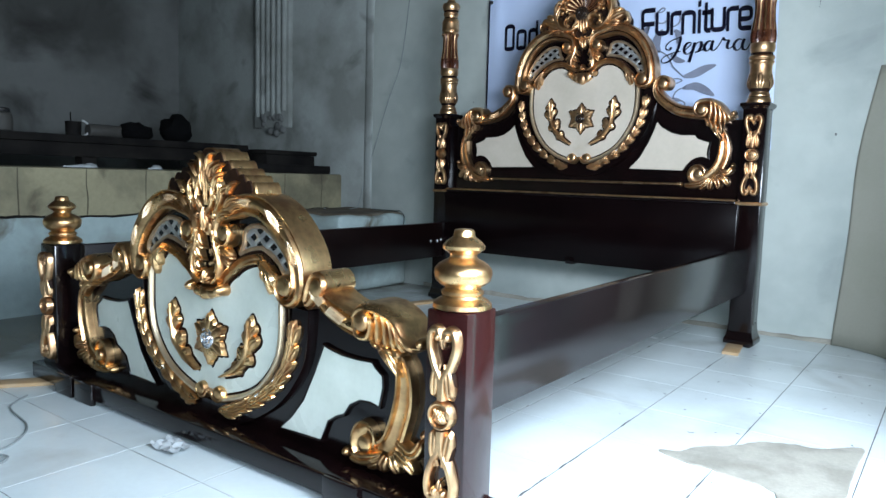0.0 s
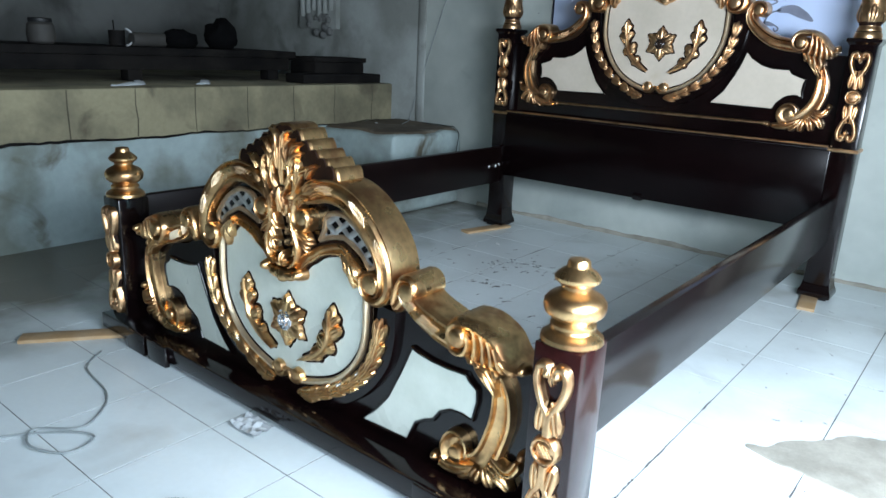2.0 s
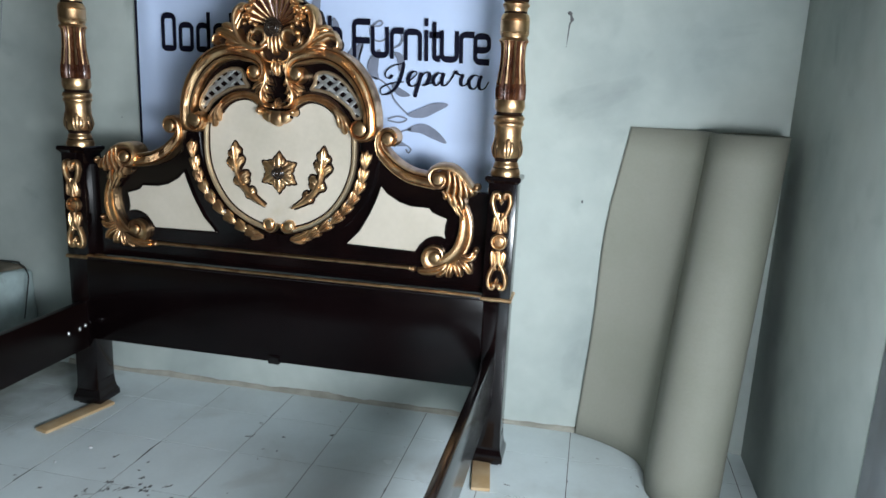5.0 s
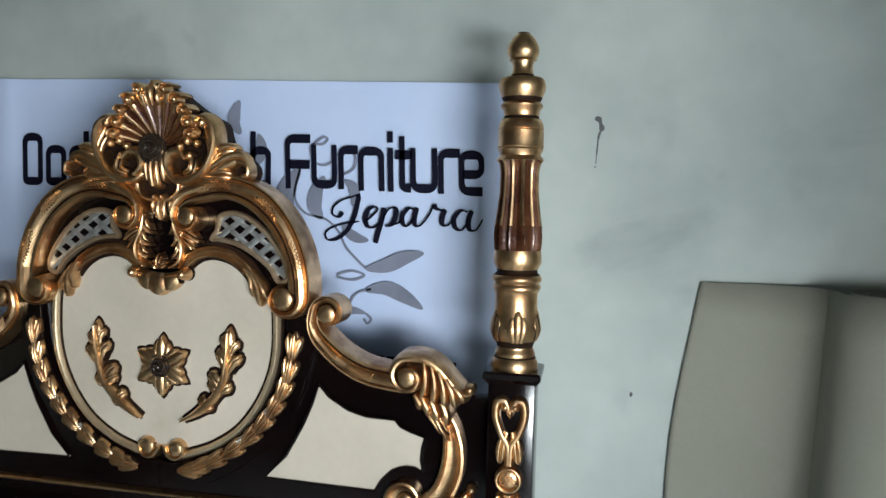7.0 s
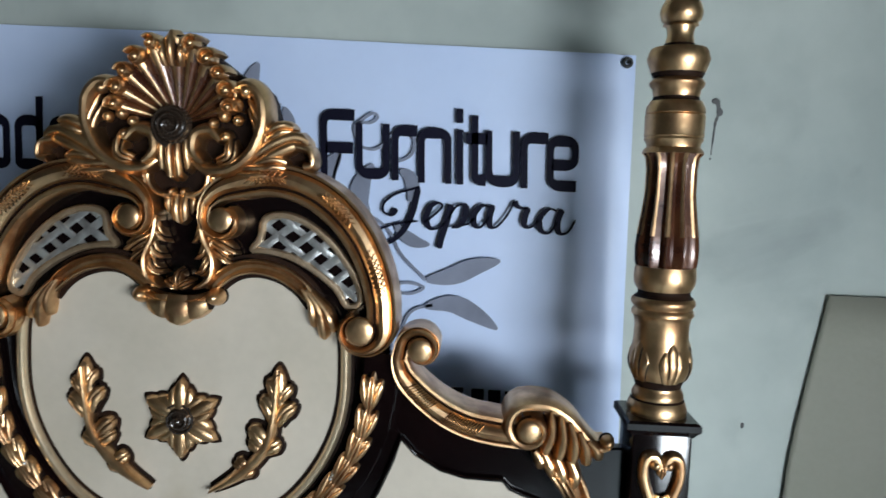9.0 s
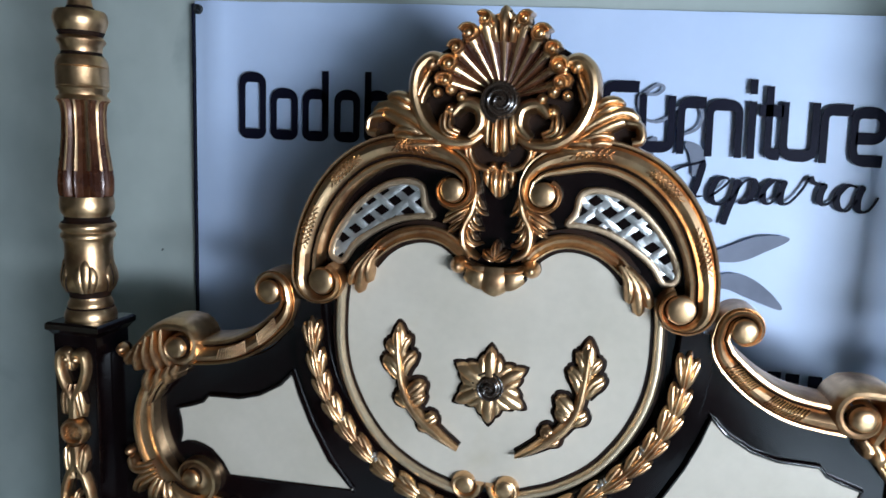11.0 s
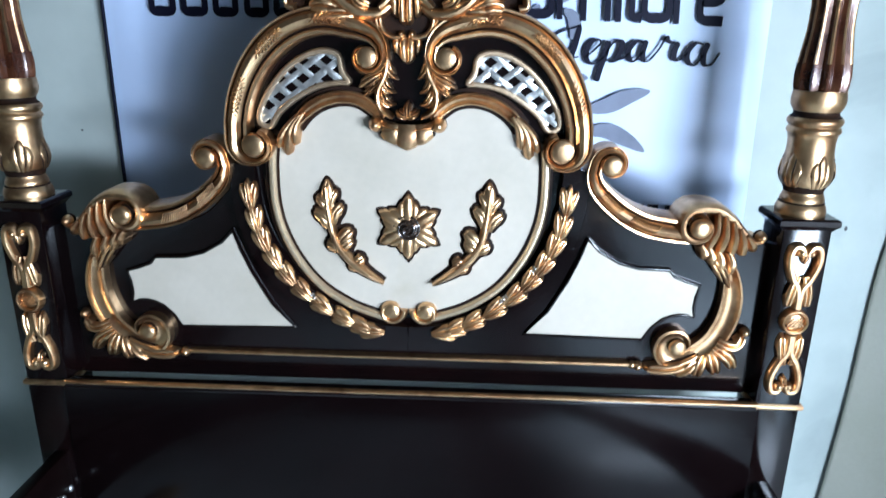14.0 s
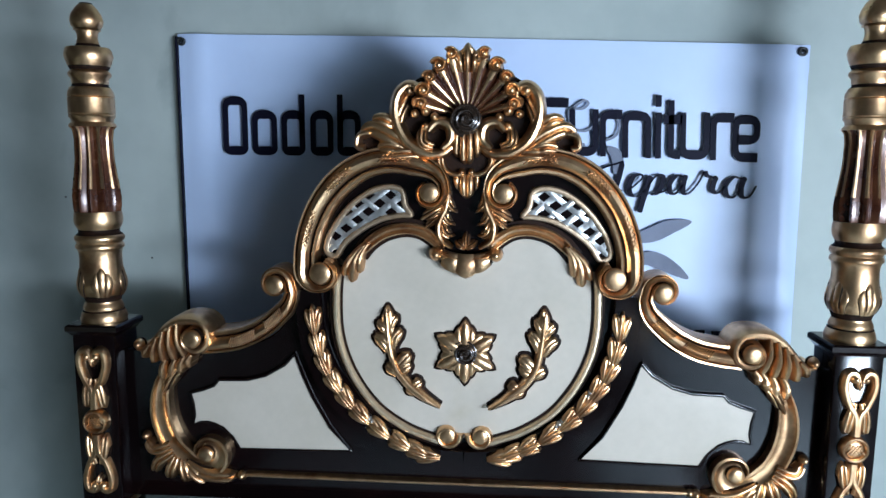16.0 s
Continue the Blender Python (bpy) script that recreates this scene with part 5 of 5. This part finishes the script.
            p = curve([(0.030, 0.440), (0.052, 0.426), (0.090, 0.428), (0.126, 0.454), (0.145, 0.498), (0.142, 0.540), (0.122, 0.562), (0.102, 0.556), (0.098, 0.542)], 8) * F
            sweep(g, p, ease(len(p), 0.0155, 0.4, 0.5), ease(len(p), 0.040, 0.4, 0.7), ROUND, -0.002, 0.0)
            p = curve([(0.050, 0.436), (0.032, 0.455), (0.036, 0.482), (0.060, 0.490), (0.078, 0.472)], 7) * F
            sweep(g, p, ease(len(p), 0.0140, 0.4, 0.5), 0.036, ROUND, -0.004, 0.004)
            for pts, w in (([(0.142, 0.462), (0.140, 0.500), (0.118, 0.550)], 0.021), ([(0.070, 0.438), (0.092, 0.450), (0.090, 0.488)], 0.018)):
                fan(g, np.array(pts) * F, 0.010, w, 0.032, -0.006, 3, tip=0.2)
            dome(g, np.array((0.084, 0.480)) * F, 0.013, 0.030, -0.006)
            put("crown_scroll", g, gilt, "gilt crown scroll with a leaf inside")
            g = Geo()
            for pts, w in (([(0.115, 0.432), (0.160, 0.462), (0.202, 0.476), (0.226, 0.446)], 0.022), ([(0.130, 0.432), (0.165, 0.440), (0.192, 0.432)], 0.016), ([(0.148, 0.482), (0.178, 0.496), (0.203, 0.490)], 0.014), ([(0.10, 0.425), (0.15, 0.425), (0.19, 0.415)], 0.014)):
                fan(g, np.array(pts) * F, 0.012, w * 1.5, 0.036, -0.002, 2, end=0.45, tip=0.2, groove=0.24, scallop=0.12)
            p = curve([(0.20, 0.468), (0.222, 0.462), (0.226, 0.440), (0.212, 0.436)], 6) * F
            sweep(g, p, 0.008, 0.032, ROUND, -0.004, 0.004)
            put("crown_leaf", g, gilt, "gilt acanthus at the foot of the crown")
            g = Geo()
            for x, z, r in ((0.084, 0.512, 0.0115), (0.102, 0.530, 0.0135), (0.118, 0.552, 0.0125), (0.106, 0.506, 0.010), (0.066, 0.500, 0.010)):
                put("berry", dome(Geo(), np.array((x, z)) * F, r, 0.022, -0.022, 10, 4), gilt, "gilt berry")
        g = Geo()
        fan(g, [(0, 0.490), (0, 0.400)], 0.036, 0.052, 0.034, -0.006, 6, end=0.42, tip=0.35, groove=0.34, scallop=0.1)
        put("pendant_shell", g, gilt, "gilt shell below the rose")
        rose((0.0, 0.495), 0.033, -0.034, ROSE, "dark bronze rose on the crown")
    return board


carved_board("headboard", "tall dark-lacquered headboard with gilt carving", 0.015, 0.998, head_map, 0.045, -0.372, False)
foot = carved_board("footboard", "low dark-lacquered footboard with gilt carving", -2.098, 0.267, foot_map, 0.066, -0.212, True)

# plain lower panel of the headboard and its gilt trims
part("head_panel", block(Geo(), -0.775, 0.775, -0.022, 0.035, 0.292, 0.615), PANEL, bed, "plain dark lower panel")
part("head_trim", block(Geo(), -0.765, 0.765, -0.030, 0.01, 0.6155, 0.628, b=0.004), DARK, bed)
g = Geo()
sweep(g, [(-0.765, 0.631), (0, 0.631), (0.765, 0.631)], 0.005, 0.010, ROUND, -0.024, -0.02)
part("trim_bead", g, GOLD, bed, "thin gilt bead along the ledge")
g = Geo()
sweep(g, [(-0.50, 0.694), (0, 0.694), (0.50, 0.694)], 0.006, 0.012, ROUND, 0.026, 0.034)
for x in (-0.5, 0.5):
    dome(g, (x, 0.694), 0.010, 0.016, 0.026)
part("trim_bead", g, GOLD, bed, "gilt bead between the scrolls")
part("centre_block", block(Geo(), -0.022, 0.022, -0.027, 0.02, 0.284, 0.318), DARK, bed)

# drop ornament of a post


def drop_ornament(parent, x, y, z):
    def put(name, g, text):
        g.v = [(a + x, b + y, c + z) for a, b, c in g.v]
        return part(name, g, GOLD, parent, text)

    for e in (1, -1):
        g = Geo()
        for s in (1, -1):
            p = curve([(0.004 * s, 0.146 * e), (0.012 * s, 0.162 * e), (0.026 * s, 0.158 * e), (0.029 * s, 0.130 * e), (0.018 * s, 0.095 * e), (0.004 * s, 0.070 * e), (0.002 * s, 0.030 * e)], 7)
            sweep(g, p, 0.0092, 0.018, ROUND, 0.0, 0.0)
            fan(g, [(0.008 * s, 0.100 * e), (0.016 * s, 0.068 * e), (0.020 * s, 0.024 * e)], 0.008, 0.016, 0.018, 0.0, 2, end=0.35, tip=0.2, groove=0.3)
            dome(g, (0.010 * s, 0.150 * e), 0.0110, 0.021, 0.0, 12, 4)
        fan(g, [(0.0, 0.150 * e), (0.0, 0.124 * e)], 0.006, 0.010, 0.016, 0.0, 3, tip=0.2)
        put("ribbon_drop", g, "gilt knotted ribbon with small leaves")
    g = Geo()
    sweep(g, spiral((0, 0), 0.024, 0.024, 0, 360, 24), 0.0055, 0.019, ROUND, 0.0, 0.0)
    lathe_disc(g, (0, 0), 0.020, 0.0, 0.014)
    put("boss", g, "round gilt boss in a raised ring")
    g = Geo()
    for k in (-1, 0, 1):
        for e in (-1, 1):
            sweep(g, [(0.011 * e + 0.007 * k, -0.009), (-0.004 * e + 0.007 * k, 0.011)], 0.0013, 0.003, ROUND, -0.0145, -0.012)
    tagged(put("boss_lines", g, "crossed lines on the boss"), kind="stuff")


# head posts: square shaft, cap, turned gilt finial with a fluted vase
FZ = [(30, 26), (35, 31), (50, 48), (76, 66), (98, 72), (118, 67), (131, 54), (133, 61), (138, 50), (150, 45), (168, 44), (188, 50), (198, 56), (203, 93), (212, 100), (234, 106), (255, 99), (275, 90), (284, 85),
      (290, 80), (296, 88), (304, 94), (312, 92), (322, 82), (345, 78), (352, 78), (358, 88), (375, 98), (392, 102), (396, 98), (400, 102), (452, 101), (460, 103), (465, 99), (471, 102), (483, 93), (494, 91), (501, 99), (512, 106)]
FLUTE = [(512, 104), (525, 92), (560, 86), (640, 88), (700, 96), (760, 106), (800, 110), (840, 108), (855, 104)]
LOWER = [(855, 104), (868, 106), (885, 108), (900, 107), (914, 102), (928, 92), (936, 90), (944, 94), (950, 104), (958, 111), (966, 112), (974, 109), (980, 102), (984, 101), (989, 106), (997, 109), (1004, 108), (1010, 101),
         (1020, 98), (1035, 95), (1060, 95), (1090, 97), (1120, 102), (1145, 107), (1165, 107), (1185, 101), (1202, 92), (1216, 84), (1228, 80), (1238, 84), (1250, 90), (1258, 92), (1264, 90), (1270, 95), (1284, 102), (1300, 106), (1314, 104), (1318, 95)]


def heights(rows, base, k=0.00054):
    return [(0.000465 * r, base + 0.742 - (y - 30) * k) for y, r in rows][::-1]


def head_post(x):
    post = part("head_post", block(Geo(), x - 0.048, x + 0.048, -0.012, 0.090, 0.0, 1.030, b=0.004), DARK, bed, "square dark-lacquered post")
    g = lathe(Geo(), [(0.086, 0.012), (0.088, 0.018), (0.086, 0.034), (0.076, 0.05), (0.070, 0.075), (0.069, 0.10)], (0, 0), 4)
    g.v = [(x + (a - b) * 0.7071, 0.039 + (a + b) * 0.7071, c) for a, b, c in g.v]
    part("foot_block", g, DARK, post, smooth=20)
    sq = [(0.070, 1.018), (0.078, 1.026), (0.084, 1.030), (0.084, 1.040), (0.078, 1.044)]
    g = lathe(Geo(), sq, (0, 0), 4)
    g.v = [(x + (a - b) * 0.7071, 0.039 + (a + b) * 0.7071, c) for a, b, c in g.v]
    part("cap", g, DARK, post, smooth=20)
    g = lathe(Geo(), [(0.074, 0.612), (0.078, 0.616), (0.078, 0.622), (0.074, 0.626)], (0, 0), 4)
    g.v = [(x + (a - b) * 0.7071, 0.039 + (a + b) * 0.7071, c) for a, b, c in g.v]
    part("post_trim", g, GOLD, post, "gilt band round the post", 20)
    base = 0.995
    part("finial", lathe(Geo(), heights(FZ, base), (x, 0.039), 36, recess_dark=(0.88, 0.006)), GOLD, post, "turned gilt finial")
    g, seg, rows = Geo(), 72, heights(FLUTE, base)
    verts, faces, slots = [], [], []
    for r, z in rows:
        for j in range(seg):
            a = 2 * math.pi * j / seg
            w = 0.5 + 0.5 * math.cos(12 * a)
            verts.append((x + r * (1 - 0.20 * w) * math.cos(a), 0.039 + r * (1 - 0.20 * w) * math.sin(a), z))
    for i in range(len(rows) - 1):
        for j in range(seg):
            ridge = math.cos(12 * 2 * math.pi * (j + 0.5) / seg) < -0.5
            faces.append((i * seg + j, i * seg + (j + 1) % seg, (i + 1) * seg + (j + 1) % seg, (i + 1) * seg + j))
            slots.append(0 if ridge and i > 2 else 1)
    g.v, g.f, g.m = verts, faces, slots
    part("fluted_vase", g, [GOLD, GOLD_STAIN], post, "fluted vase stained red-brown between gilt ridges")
    g = lathe(Geo(), heights(LOWER, base), (x, 0.039), 36, recess_dark=(0.90, 0.009))
    body = np.array(heights(LOWER, base))
    zc = base + 0.742 - (1205 - 30) * 0.00054
    for k in range(5):
        a = 2 * math.pi * (k + 0.75) / 5 + (0.2 if x > 0 else 0.5)
        l = fan(Geo(), [(0, zc), (0, zc + 0.068)], 0.015, 0.030, 0.0045, 0.0, 3, end=0.35, tip=0.25, groove=0.5, scallop=0.10)
        for p, q, r in l.v:
            rad = np.interp(r, body[:, 1], body[:, 0]) - q - 0.0006
            g.v.append((x + rad * math.cos(a + p / 0.047), 0.039 + rad * math.sin(a + p / 0.047), r))
        kk = len(g.v) - len(l.v)
        g.f += [tuple(i + kk for i in f) for f in l.f]
        g.m += l.m
    part("leaf_vase", g, GOLD, post, "gilt vase carved with upright leaves")
    drop_ornament(post, x, -0.012, 0.825)
    return post


for s in (-1, 1):
    head_post(0.815 * s)

# foot posts and base rail


def foot_post(x):
    post = part("foot_post", block(Geo(), x - 0.047, x + 0.047, -2.150, -2.052, 0.05, 0.452, b=0.004), LACQUER_LIT if x > 0 else DARK, bed, "square dark lacquered post, reddened as the lit one" if x > 0 else "square black-brown lacquered post")
    prof = [(0.050, 0.452), (0.057, 0.455), (0.056, 0.463), (0.048, 0.470), (0.040, 0.474), (0.038, 0.478), (0.041, 0.481), (0.041, 0.486), (0.036, 0.490), (0.034, 0.493), (0.043, 0.498), (0.053, 0.507), (0.056, 0.518), (0.055, 0.528),
            (0.048, 0.537), (0.038, 0.543), (0.030, 0.547), (0.026, 0.551), (0.026, 0.556), (0.031, 0.559), (0.040, 0.566), (0.041, 0.572), (0.034, 0.580), (0.024, 0.587), (0.021, 0.590), (0.020, 0.598), (0.018, 0.602), (0.010, 0.604)]
    part("finial", lathe(Geo(), prof, (x, -2.101), 32, recess_dark=(0.83, 0.0045)), GOLD_FOOT, post, "turned gilt knob finial")
    drop_ornament(post, x, -2.150, 0.255)
    return post


for x in (-0.772, 0.799):
    foot_post(x)
base = part("base_rail", block(Geo(), -0.855, 0.855, -2.172, -2.030, 0.012, 0.062, b=0.005), DARK, bed, "dark base rail under the footboard")
for x in (-0.62, -0.50, 0.56):
    part("base_block", block(Geo(), x - 0.05, x + 0.05, -2.186, -2.17, 0.0, 0.066, b=0.004), DARK, base)
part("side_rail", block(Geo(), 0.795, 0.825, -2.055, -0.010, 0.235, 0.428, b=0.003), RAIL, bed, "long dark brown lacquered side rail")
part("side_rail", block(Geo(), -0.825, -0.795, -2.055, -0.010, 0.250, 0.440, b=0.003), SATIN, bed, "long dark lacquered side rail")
for y, z in ((-0.118, 0.341), (-0.058, 0.340), (-0.026, 0.345)):
    g = dome(Geo(), (y, z), 0.007, 0.006, 0.0, 10, 3, sz=1.3)
    g.v = [(-0.7955 - b, a, c) for a, b, c in g.v]
    part("bolt", g, SILVER, bed, "small bright bolt")

# wooden shims under the legs
for x, y, rz, ln in ((0.80, -0.10, 8, 0.19), (-0.80, -0.12, -14, 0.30), (-0.86, -2.25, -35, 0.34)):
    g = block(Geo(), -0.032, 0.032, -ln / 2, ln / 2, 0.0, 0.012, b=0.002)
    ob = solid("wood_shim", g, PINE, "flat raw pine strip under the bed leg", "wood strip", "shims under the bed", place=(x, y, 0))
    ob.rotation_euler = (0, 0, radians(rz))

# ---- roll of foam sheet leaning in the corner ----
g = Geo()
lo = [(1.112, 0.322), (1.20, 0.285), (1.29, 0.225), (1.345, 0.16), (1.365, 0.08)]
hi = [(1.215, 0.326), (1.30, 0.322), (1.38, 0.315), (1.44, 0.29), (1.468, 0.25)]
cl, ch, rl = (1.487, -0.025), (1.596, 0.192), 0.126
turns = np.radians(np.linspace(165, 165 + 700, 80))
lo2 = curve(lo, 6).tolist() + [(cl[0] + (rl - 0.0007 * i) * math.cos(a), cl[1] + (rl - 0.0007 * i) * math.sin(a)) for i, a in enumerate(turns)]
hi2 = curve(hi, 6).tolist() + [(ch[0] + (rl - 0.0007 * i) * math.cos(a), ch[1] + (rl - 0.0007 * i) * math.sin(a)) for i, a in enumerate(turns)]
m, nz = len(lo2), 14
verts = []
for j in range(nz):
    v = j / (nz - 1)
    for i, (p, q) in enumerate(zip(lo2, hi2)):
        bulge = 0.026 * math.exp(-((v - 0.70) / 0.24) ** 2) * max(0.0, 1 - i / 22)
        verts.append((p[0] - bulge + (q[0] - p[0]) * v ** 1.15, p[1] + (q[1] - p[1]) * v ** 1.15, 0.003 + 1.212 * v))
roll = thing("foam_roll", "half-unrolled grey foam sheet leaning in the corner", "foam roll", (0, 0, 0))
cut = len(curve(lo, 6))
for nm, i0, i1 in (("loose_sheet", 0, cut), ("rolled_core", cut - 1, m)):
    k = i1 - i0
    g = Geo().add([verts[j * m + i] for j in range(nz) for i in range(i0, i1)], [(j * k + i, j * k + i + 1, (j + 1) * k + i + 1, (j + 1) * k + i) for j in range(nz - 1) for i in range(k - 1)])
    ob = part(nm, g, FOAM, roll, smooth=60)
    md = ob.modifiers.new("thickness", "SOLIDIFY")
    md.thickness, md.offset = 0.004, 0.0

# ---- steel folding door ----
door = thing("door_1", "grey painted steel door leaf with a mint-green edge frame, folded open", "door", (RIGHT, 0, 0), kind="structure")
part("leaf", block(Geo(), 0.0, 0.035, -1.216, -0.705, 0.01, 1.98, b=0.003), STEEL_GREY, door)
for z0, z1 in ((0.12, 0.9), (1.15, 1.85)):
    part("pressed_panel", block(Geo(), -0.004, 0.001, -0.93, -0.76, z0, z1, b=0.003), STEEL_GREY, door)
part("edge_frame", block(Geo(), -0.01, 0.04, -1.290, -1.220, 0.01, 1.98, b=0.004), MINT, door, "mint-green enamelled edge frame")
g = plate(Geo(), curve([(-1.222, 0.375), (-1.08, 0.378), (-1.045, 0.418), (-1.08, 0.458), (-1.222, 0.462)], 5), -0.004, 0.0)
g.v = [(b - 0.012, a, c) for a, b, c in g.v]
part("hasp", g, MINT, door, "mint-green hasp plate")
g = dome(Geo(), (-1.083, 0.418), 0.010, 0.003, -0.0165)
g.v = [(b, a, c) for a, b, c in g.v]
part("hasp_hole", g, CABLE, door)
g = tube(Geo(), [(-0.035, -0.985, 0.90), (-0.035, -0.985, 1.09)], 0.007)
block(g, -0.045, 0.0, -1.010, -0.970, 1.075, 1.105)
block(g, -0.045, 0.0, -1.010, -0.970, 0.885, 0.915)
part("pull_handle", g, WHITE_PLASTIC, door, "white pull handle")
g = tube(Geo(), [(0.0, -1.035, 0.805), (-0.02, -1.035, 0.805)], 0.011)
tube(g, [(-0.02, -1.035, 0.81), (-0.022, -1.035, 0.76)], 0.007)
tube(g, [(-0.022, -1.030, 0.76), (-0.022, -1.035, 0.71)], 0.006)
part("key", g, BRASS, door, "keys hanging in the lock")

# ---- loose things on the floor ----
g = tube(Geo(), curve([(-0.02, -2.95, 0.006), (0.05, -2.72, 0.006), (0.075, -2.60, 0.006), (0.11, -2.51, 0.006), (0.18, -2.472, 0.006), (0.255, -2.475, 0.006), (0.32, -2.56, 0.006), (0.36, -2.75, 0.006)], 8), 0.0045)
solid("floor_cable", g, CABLE, "black cable looped on the tiles", "cable")
g = tube(Geo(), curve([(-0.70, -2.26, 0.004), (-0.62, -2.34, 0.004), (-0.45, -2.37, 0.004), (-0.36, -2.42, 0.004), (-0.31, -2.50, 0.004), (-0.38, -2.58, 0.004), (-0.30, -2.62, 0.010), (-0.22, -2.57, 0.004), (-0.24, -2.50, 0.008), (-0.33, -2.55, 0.004), (-0.45, -2.72, 0.004)], 8), 0.0028)
solid("floor_wire", g, WIRE, "thin grey wire loosely coiled on the tiles", "wire")
bm = bmesh.new()
bmesh.ops.create_grid(bm, x_segments=9, y_segments=7, size=0.5)
for v in bm.verts:
    v.co = Vector((v.co.x * 0.10, v.co.y * 0.06, 0.010 + 0.012 * noise.noise(v.co * 7) + 0.004 * random.random()))
bm.verts.index_update()
g = Geo().add([v.co[:] for v in bm.verts], [[v.index for v in f.verts] for f in bm.faces])
bm.free()
ob = solid("plastic_scrap", g, FILM, "crumpled scrap of clear plastic film on the tiles", "plastic scrap", place=(-0.01, -2.215, 0), smooth=0)
o = [(0.957, -1.41), (1.03, -1.32), (1.10, -1.23), (1.20, -1.135), (1.27, -1.115), (1.376, -1.035), (1.380, -1.15), (1.379, -1.29), (1.383, -1.39), (1.384, -1.55), (1.36, -1.63), (1.29, -1.56), (1.21, -1.47), (1.12, -1.45), (1.01, -1.44)]
rim = []
for x, y in curve(o, 8, True):
    k = 0.25 if x > 1.34 and y > -1.55 else 1.0
    rim.append((min(1.385, x + k * (0.020 * noise.noise((x * 9, y * 9, 0)) + 0.012 * noise.noise((x * 31, y * 31, 2)))), y + k * (0.020 * noise.noise((x * 9, y * 9, 5)) + 0.012 * noise.noise((x * 31, y * 31, 7)))))
g = plate(Geo(), rim, -0.0035, 0.004, 0.002)
g.v = [(a, c, -b) for a, b, c in g.v]
solid("cement_patch", g, CEMENT, "rough grey cement patch where tiles are missing", "floor patch", kind="structure")
g = Geo()
spots = [(-0.34, -0.52), (-0.25, -0.84), (-0.21, -0.56), (-0.42, -0.60), (-0.78, -0.70), (0.05, -1.22), (-1.02, -0.64), (0.07, -0.11)]
for k in range(95):
    cx, cy = spots[k % 8 if k % 3 else k % 4]
    wide = 0.10 if k % 3 else 0.035
    cx, cy = cx + random.gauss(0, wide), cy + random.gauss(0, wide * 0.8)
    if abs(cx + 0.8) < 0.04:
        continue
    an, ln = random.gauss(0.9, 0.4), 0.005 + 0.040 * random.random() ** 2.4
    q = [(cx + ln * (u - 0.5) * math.cos(an) + random.gauss(0, 0.002), cy + ln * (u - 0.5) * math.sin(an) + random.gauss(0, 0.002)) for u in np.linspace(0, 1, 7)]
    sweep(g, q, [0.0008 + 0.0080 * random.random() ** 3 for _ in q], 0.0006, [(-1, 0.5), (0, 1), (1, 0.5)])
for k in range(70):
    dome(g, (random.uniform(-1.5, 1.7), random.uniform(-3.2, 0.3)), 0.0015 + 0.005 * random.random() ** 3, 0.0008, 0.0, 7, 2, sz=0.6)
for k in range(70):
    # dirt caught along the joints
    x, y, ln = 0.80 + 0.2955 * random.randint(-5, 3), random.uniform(-2.2, 0.25), 0.01 + 0.10 * random.random() ** 2
    q = [(x + random.gauss(0, 0.0012), y + ln * u) for u in np.linspace(0, 1, 6)]
    sweep(g, q, [0.0008 + 0.0028 * random.random() ** 2 for _ in q], 0.0006, [(-1, 0.5), (0, 1), (1, 0.5)])
for k in range(60):
    cx, cy, an = random.uniform(0.88, 1.68), random.uniform(-1.6, 0.25), random.uniform(0, 3.1)
    ln = 0.003 + 0.02 * random.random() ** 3
    q = [(cx + ln * (u - 0.5) * math.cos(an), cy + ln * (u - 0.5) * math.sin(an) + random.gauss(0, 0.0008)) for u in np.linspace(0, 1, 5)]
    sweep(g, q, [0.0008 + 0.002 * random.random() for _ in q], 0.0006, [(-1, 0.5), (0, 1), (1, 0.5)])
g.v = [(a, c, -b + 0.0002) for a, b, c in g.v]
solid("floor_grime", g, SCUFF, "scattered dark scuffs and crumbs on the tiles", "grime", kind="stuff")

# small scraps on the floor and the step, and a wire end under the rail
for x, y, z, r in ((-0.59, -0.31, 0.0, 0.008), (-0.636, -0.43, 0.0, 0.006), (-1.74, -0.02, 0.470, 0.012)):
    g = dome(Geo(), (0, 0), r, 0.006, 0.0, 7, 2, sz=0.7)
    g.v = [(a, c, -b) for a, b, c in g.v]
    solid("paper_scrap", g, WHITE_PLASTIC, "tiny crumpled white scrap", "scrap", "scraps", place=(x, y, z))
g = tube(Geo(), curve([(-1.24, -0.84, 0.004), (-1.15, -0.81, 0.004), (-1.12, -0.74, 0.005), (-1.18, -0.665, 0.004), (-1.27, -0.65, 0.004), (-1.33, -0.67, 0.004)], 8), 0.0035)
solid("floor_cable", g, CABLE, "short curl of black cable on the dusty tiles", "cable")

# ---- floor tiles ----
TS = 0.2955
b, e = TS / 2 - 0.0014, TS * 1.01 / 2 - 0.0012
g = Geo()
g.add([(-b, -e, -0.003), (b, -e, -0.003), (b, e, -0.003), (-b, e, -0.003), (-b, -e, 0), (b, -e, 0), (b, e, 0), (-b, e, 0)], [(i, (i + 1) % 4, 4 + (i + 1) % 4, 4 + i) for i in range(4)] + [(4, 5, 6, 7)])
tile = build("tile", g, TILE, 0)
for i in range(-10, 4):
    for j in range(-14, 5):
        ob = new("tile", tile)
        ob.parent = floor
        ob.location = (0.80 + TS * (i + 0.5), -0.79 + TS * (j + 0.5) * 1.01, 0.0001 * random.random() - 0.0001)
        ob.rotation_euler = (radians(random.gauss(0, 0.025)), radians(random.gauss(0, 0.025)), 0)
